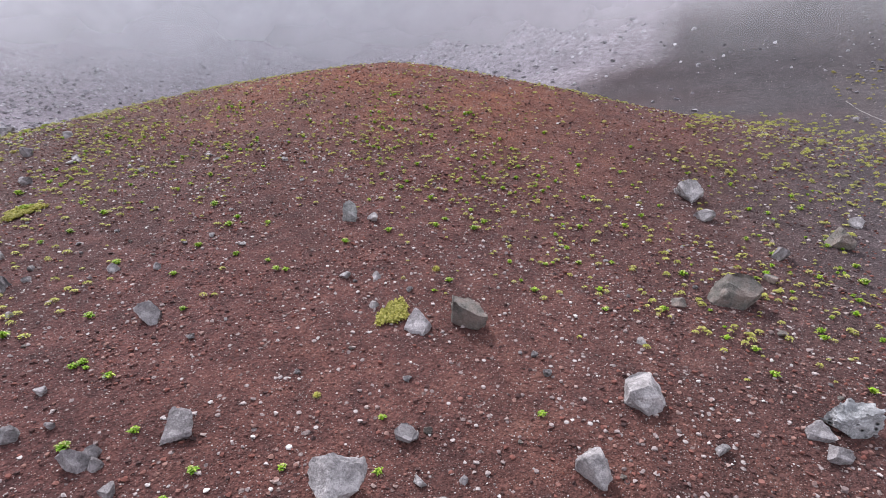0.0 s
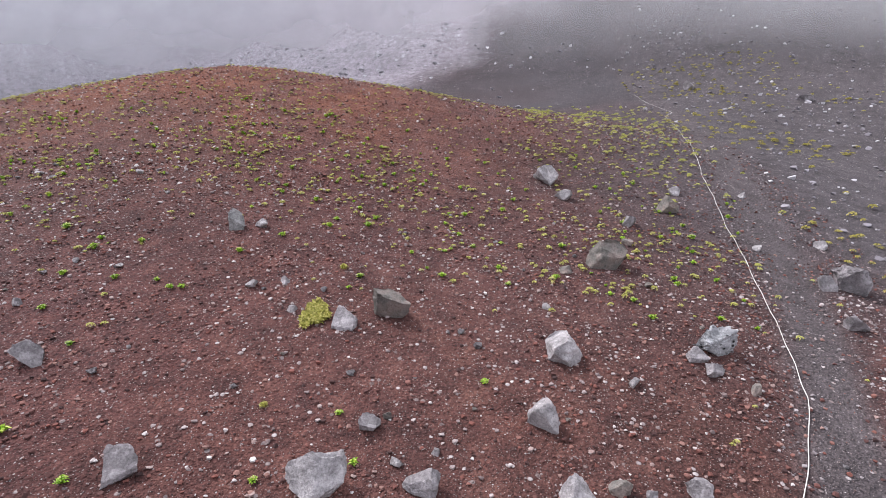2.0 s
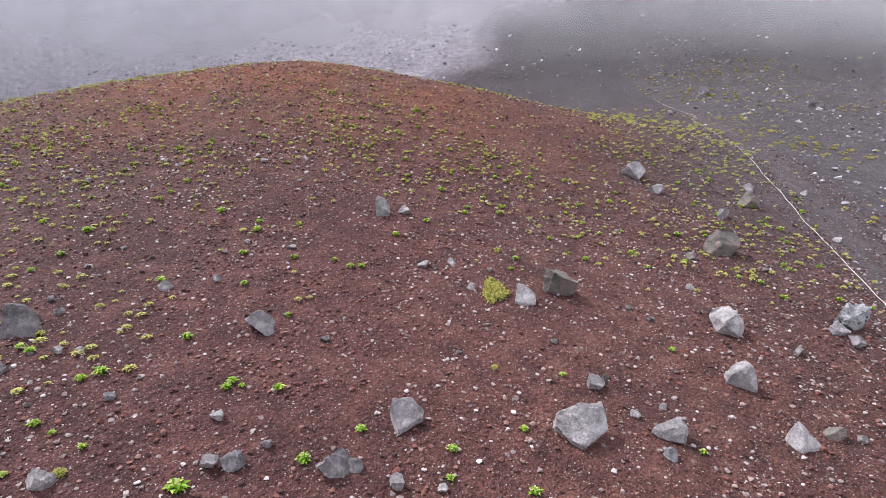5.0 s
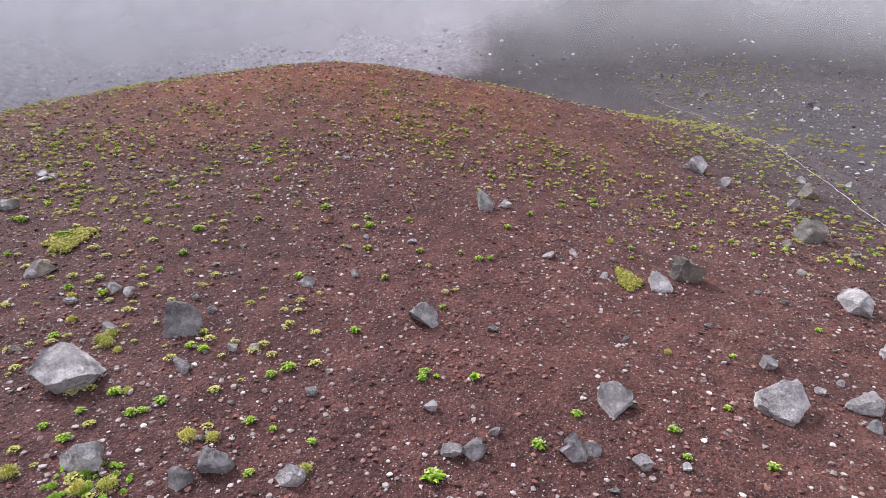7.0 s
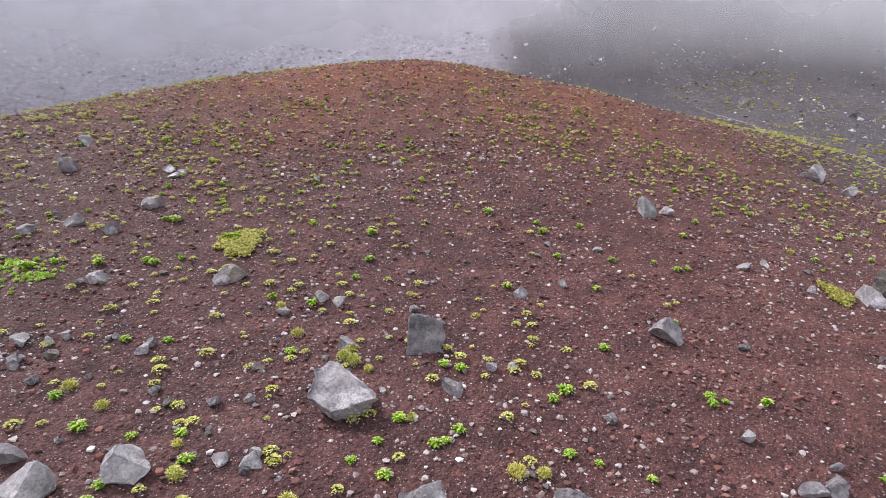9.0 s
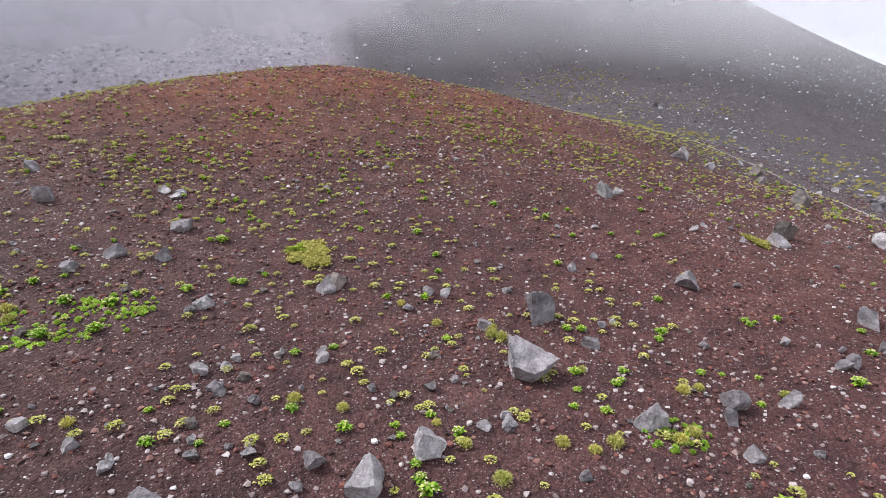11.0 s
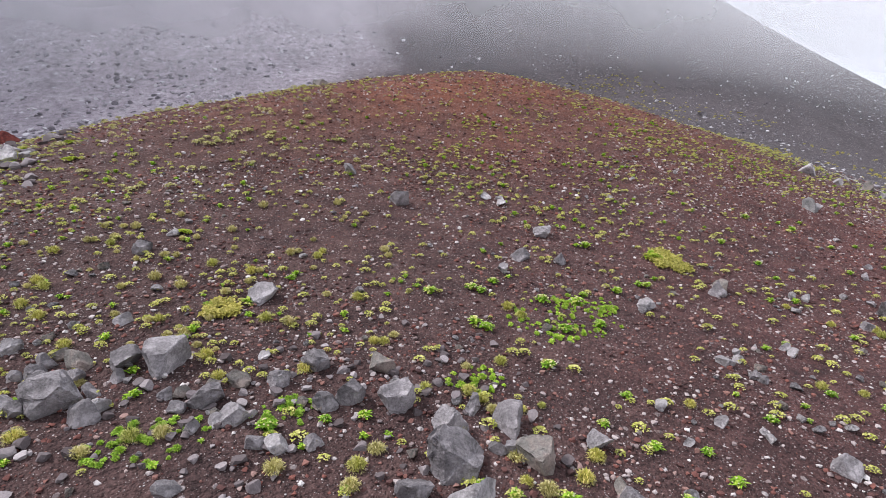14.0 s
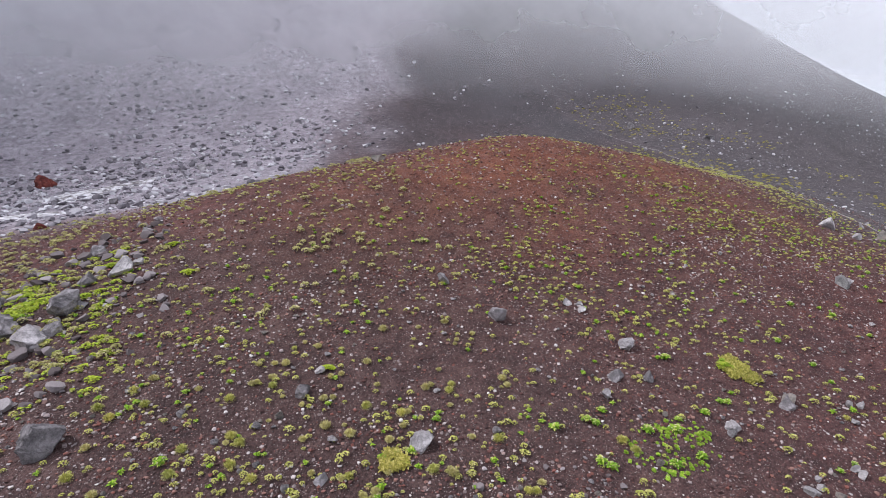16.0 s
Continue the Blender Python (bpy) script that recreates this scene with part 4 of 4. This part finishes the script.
rng = np.random.default_rng(77)
PEBBLES = [broken(1, rng, cuts=5, rough=0.1) for _ in range(8)]
CHUNKS = [broken(2, rng, cuts=8, rough=0.08) for _ in range(8)]


def patchy(x, y, size, seed, lo=0.35, hi=0.65):
    return step(lo, hi, fbm(x, y, size, seed, 3))


def bare(x, y):
    """1 where stones may lie, 0 on the trodden trail."""
    return 1 - 0.8 * np.exp(-(trail_gap(x, y) / 0.55) ** 4)


NEAR = (-29.0, 6.5, -0.5, 13.0)
spots = spots_in(rng, 12000, *NEAR, lambda x, y: (0.25 + 0.75 * patchy(x, y, 2.5, 61)) * bare(x, y))
scatter("pale_pebbles", PEBBLES, spots, 0.018 + 0.055 * rng.uniform(0, 1, len(spots)) ** 2.4, PALE_PEBBLES, "pale pinkish grey pebbles strewn over cinder", "stones", rng)
spots = spots_in(rng, 5200, -36, 7, 10, 27, lambda x, y: (0.25 + 0.75 * patchy(x, y, 2.5, 61)) * bare(x, y) * np.where(x < -14, 1, 0.6))
scatter("pale_pebbles", PEBBLES, spots, 0.03 + 0.07 * rng.uniform(0, 1, len(spots)) ** 2.2, PALE_PEBBLES, "pale grey pebbles strewn over the cone", "stones", rng)
spots = spots_in(rng, 34000, *NEAR, lambda x, y: (0.3 + 0.7 * patchy(x, y, 1.8, 67)) * bare(x, y))
scatter("cinder_lumps", PEBBLES, spots, 0.02 + 0.055 * rng.uniform(0, 1, len(spots)) ** 2.2, CINDERS, "dark red and brown cinder lumps on the ground", "stones", rng)
spots = spots_in(rng, 15000, -36, 7, 12, 26, lambda x, y: bare(x, y))
scatter("cinder_lumps", PEBBLES, spots, 0.03 + 0.055 * rng.uniform(0, 1, len(spots)) ** 2.2, CINDERS, "dark red and brown cinder lumps on the cone", "stones", rng)
spots = spots_in(rng, 15000, -70, 0, 20, 85, lambda x, y: zones(x, y)[1] * (0.3 + 0.7 * patchy(x, y, 9, 71)))
scatter("scree_rubble", CHUNKS, spots, 0.1 + 0.4 * rng.uniform(0, 1, len(spots)) ** 3, RUBBLE, "grey and whitish rubble on the scree slope", "stones", rng)
spots = spots_in(rng, 8000, 5.5, 60, -3, 75, lambda x, y: zones(x, y)[2] * (0.25 + 0.75 * patchy(x, y, 8, 73)) * bare(x, y))
scatter("slope_rubble", CHUNKS, spots, 0.04 + 0.22 * rng.uniform(0, 1, len(spots)) ** 3, RUBBLE, "grey stones lying on the dark slope", "stones", rng)
spots = spots_in(rng, 420, -14, 16, 32, 80, lambda x, y: 0.2 + 0.8 * patchy(x, y, 10, 79))
scatter("slope_rubble", CHUNKS, spots, 0.08 + 0.3 * rng.uniform(0, 1, len(spots)) ** 3, RUBBLE, "scattered grey stones on dark sand", "stones", rng)
spots = spots_in(rng, 2600, 2.0, 6.6, -2, 30, lambda x, y: np.exp(-((trail_gap(x, y) - 0.9) / 0.5) ** 2))
scatter("trail_gravel", PEBBLES, spots, 0.02 + 0.05 * rng.uniform(0, 1, len(spots)) ** 2, HEAP, "grey gravel along the edges of the trail", "stones", rng)

# single stones that can be told apart
STONE_MESHES = {}
for tone in "lgdb":
    for i in range(4):
        co, faces = CHUNKS[2 * i]
        me = bpy.data.meshes.new("stone")
        me.from_pydata(co.tolist(), [], faces)
        me.materials.append(STONES[tone])
        STONE_MESHES.setdefault(tone, []).append(me)
spots = spots_in(rng, 300, -28, 3, 0.5, 13, lambda x, y: 0.15 + 0.85 * step(-6, -16, x) * patchy(x, y, 3, 83))
for x, y in spots:
    tone = "lgdb"[int(rng.integers(4))]
    s = 0.07 + 0.1 * rng.uniform() ** 2
    ob = new("stone", STONE_MESHES[tone][int(rng.integers(4))])
    ob.matrix_world = pose(x, y, ground_at(x, y) + 0.2 * s, 0, 0, rng.uniform(0, 360)) @ Matrix.Diagonal((s, s * rng.uniform(0.7, 1), s * rng.uniform(0.5, 0.85), 1))
    tagged(ob, "small " + WORDS[tone] + " stone on cinder", "stone", group="small stones")


def growth(x, y):
    """How thickly plants grow, from 0 to 1."""
    on_cone = np.exp(-(((x + 12) / 19) ** 2 + ((y - 14) / 11) ** 2) ** 2)
    upper = 0.1 + 0.9 * step(9, 13.5, y + 0.25 * np.minimum(-8 - x, 0) * -1 + 0.5 * np.maximum(-8 - x, 0))
    bald = 0.95 * np.exp(-(((x + 1) / 6.5) ** 2 + ((y - 6.5) / 4.6) ** 2)) + 0.45 * np.exp(-(((x + 11) / 7) ** 2 + ((y - 19) / 4) ** 2))
    return np.clip(on_cone * upper * (0.2 + 0.8 * patchy(x, y, 2.4, 91, 0.3, 0.7)) * np.clip(1 - bald, 0.06, 1), 0, 1) * bare(x, y)


SMALL_TUFTS = [clump(900 + i, "c", 40) for i in range(6)]
SMALL_ROSETTES = [clump(930 + i, "b", 26) for i in range(6)]
spots = spots_in(rng, 5000, -36, 5, 6, 26, growth)
scatter("grass_tufts", SMALL_TUFTS, spots, 0.07 + 0.09 * rng.uniform(0, 1, len(spots)) ** 1.5, YELLOW, "small yellowish tufts dotted over the cone", "plants", rng, (0.95, 1.35))
spots = spots_in(rng, 520, -30, 5, 3, 17, growth)
scatter("rosette_plants", SMALL_ROSETTES, spots, 0.1 + 0.12 * rng.uniform(0, 1, len(spots)), BRIGHT, "small bright green rosettes dotted over the cinder", "plants", rng, (0.7, 1.0))
spots = spots_in(rng, 460, -30, -9, 0, 9, lambda x, y: 0.2 + 0.8 * patchy(x, y, 2, 97))
scatter("grass_tufts", SMALL_TUFTS, spots, 0.08 + 0.12 * rng.uniform(0, 1, len(spots)), YELLOW, "thin yellowish tufts between the stones", "plants", rng, (0.7, 1.0))
spots = spots_in(rng, 280, -1.0, 6.0, 14, 34, lambda x, y: step(12, 22, y) * bare(x, y) * (0.2 + 0.8 * patchy(x, y, 3, 99)))
scatter("grass_tufts", SMALL_TUFTS, spots, 0.12 + 0.15 * rng.uniform(0, 1, len(spots)), YELLOW, "yellowish tufts along the shoulder of the cone", "plants", rng, (0.9, 1.3))
spots = spots_in(rng, 900, -34, -18, 12, 26, lambda x, y: 0.15 + 0.85 * patchy(x, y, 3, 101))
scatter("grass_tufts", SMALL_TUFTS, spots, 0.12 + 0.15 * rng.uniform(0, 1, len(spots)), PALE, "pale yellowish tufts on the far shoulder of the cone", "plants", rng, (0.9, 1.3))
spots = spots_in(rng, 700, 6, 24, 10, 46, lambda x, y: patchy(x, y, 5, 103) * bare(x, y))
scatter("grass_tufts", SMALL_TUFTS, spots, 0.14 + 0.16 * rng.uniform(0, 1, len(spots)), OLIVE, "sparse olive tufts on the dark slope", "plants", rng, (0.9, 1.3))


# tussocks and small rubble by the long heap of rocks
TUFTS = [CLUMPS["y"][i] for i in range(5)]
spots = spots_in(rng, 150, -31, -19, 3.5, 11, lambda x, y: 0.2 + 0.8 * patchy(x, y, 2, 107))
scatter("grass_tufts", TUFTS, spots, 0.1 + 0.13 * rng.uniform(0, 1, len(spots)), PALE, "pale yellowish tussocks below the shoulder of the cone", "plants", rng, (0.7, 1.0))
spots = spots_in(rng, 420, -30, -26, 11, 18, lambda x, y: 0.2 + 0.8 * patchy(x, y, 1.5, 109))
scatter("moss_tufts", SMALL_TUFTS, spots, 0.1 + 0.16 * rng.uniform(0, 1, len(spots)), MOSS, "bright moss tufts between dark rocks", "plants", rng, (0.5, 0.8))
spots = spots_in(rng, 420, -28, -18.5, 3.2, 7.2, lambda x, y: np.exp(-((y - 5.4 - 0.12 * (x + 20)) / 1.1) ** 2))
scatter("heap_rubble", CHUNKS, spots, 0.05 + 0.1 * rng.uniform(0, 1, len(spots)) ** 2, HEAP, "small grey rubble between the heaped rocks", "stones", rng)
spots = spots_in(rng, 500, -33, -25, 11, 20, lambda x, y: 0.3 + 0.7 * patchy(x, y, 2, 113))
scatter("heap_rubble", CHUNKS, spots, 0.08 + 0.3 * rng.uniform(0, 1, len(spots)) ** 3, HEAP, "grey rubble on the edge of the gully", "stones", rng)
spots = spots_in(rng, 700, -41, -25, 26, 44, lambda x, y: 0.3 + 0.7 * patchy(x, y, 3, 117))
scatter("gully_rubble", CHUNKS, spots, 0.08 + 0.25 * rng.uniform(0, 1, len(spots)) ** 3, RUBBLE, "grey rubble lying on and beside old snow", "stones", rng)
spots = spots_in(rng, 3500, -32, 12, -14, 0, lambda x, y: (0.25 + 0.75 * patchy(x, y, 2.5, 61)) * bare(x, y))
scatter("pale_pebbles", PEBBLES, spots, 0.02 + 0.06 * rng.uniform(0, 1, len(spots)) ** 2.2, PALE_PEBBLES, "pale pebbles on the flat cinder ground", "stones", rng)
spots = spots_in(rng, 4500, -32, 12, -14, 0, lambda x, y: bare(x, y))
scatter("cinder_lumps", PEBBLES, spots, 0.025 + 0.05 * rng.uniform(0, 1, len(spots)) ** 2, CINDERS, "dark cinder lumps on the flat ground", "stones", rng)
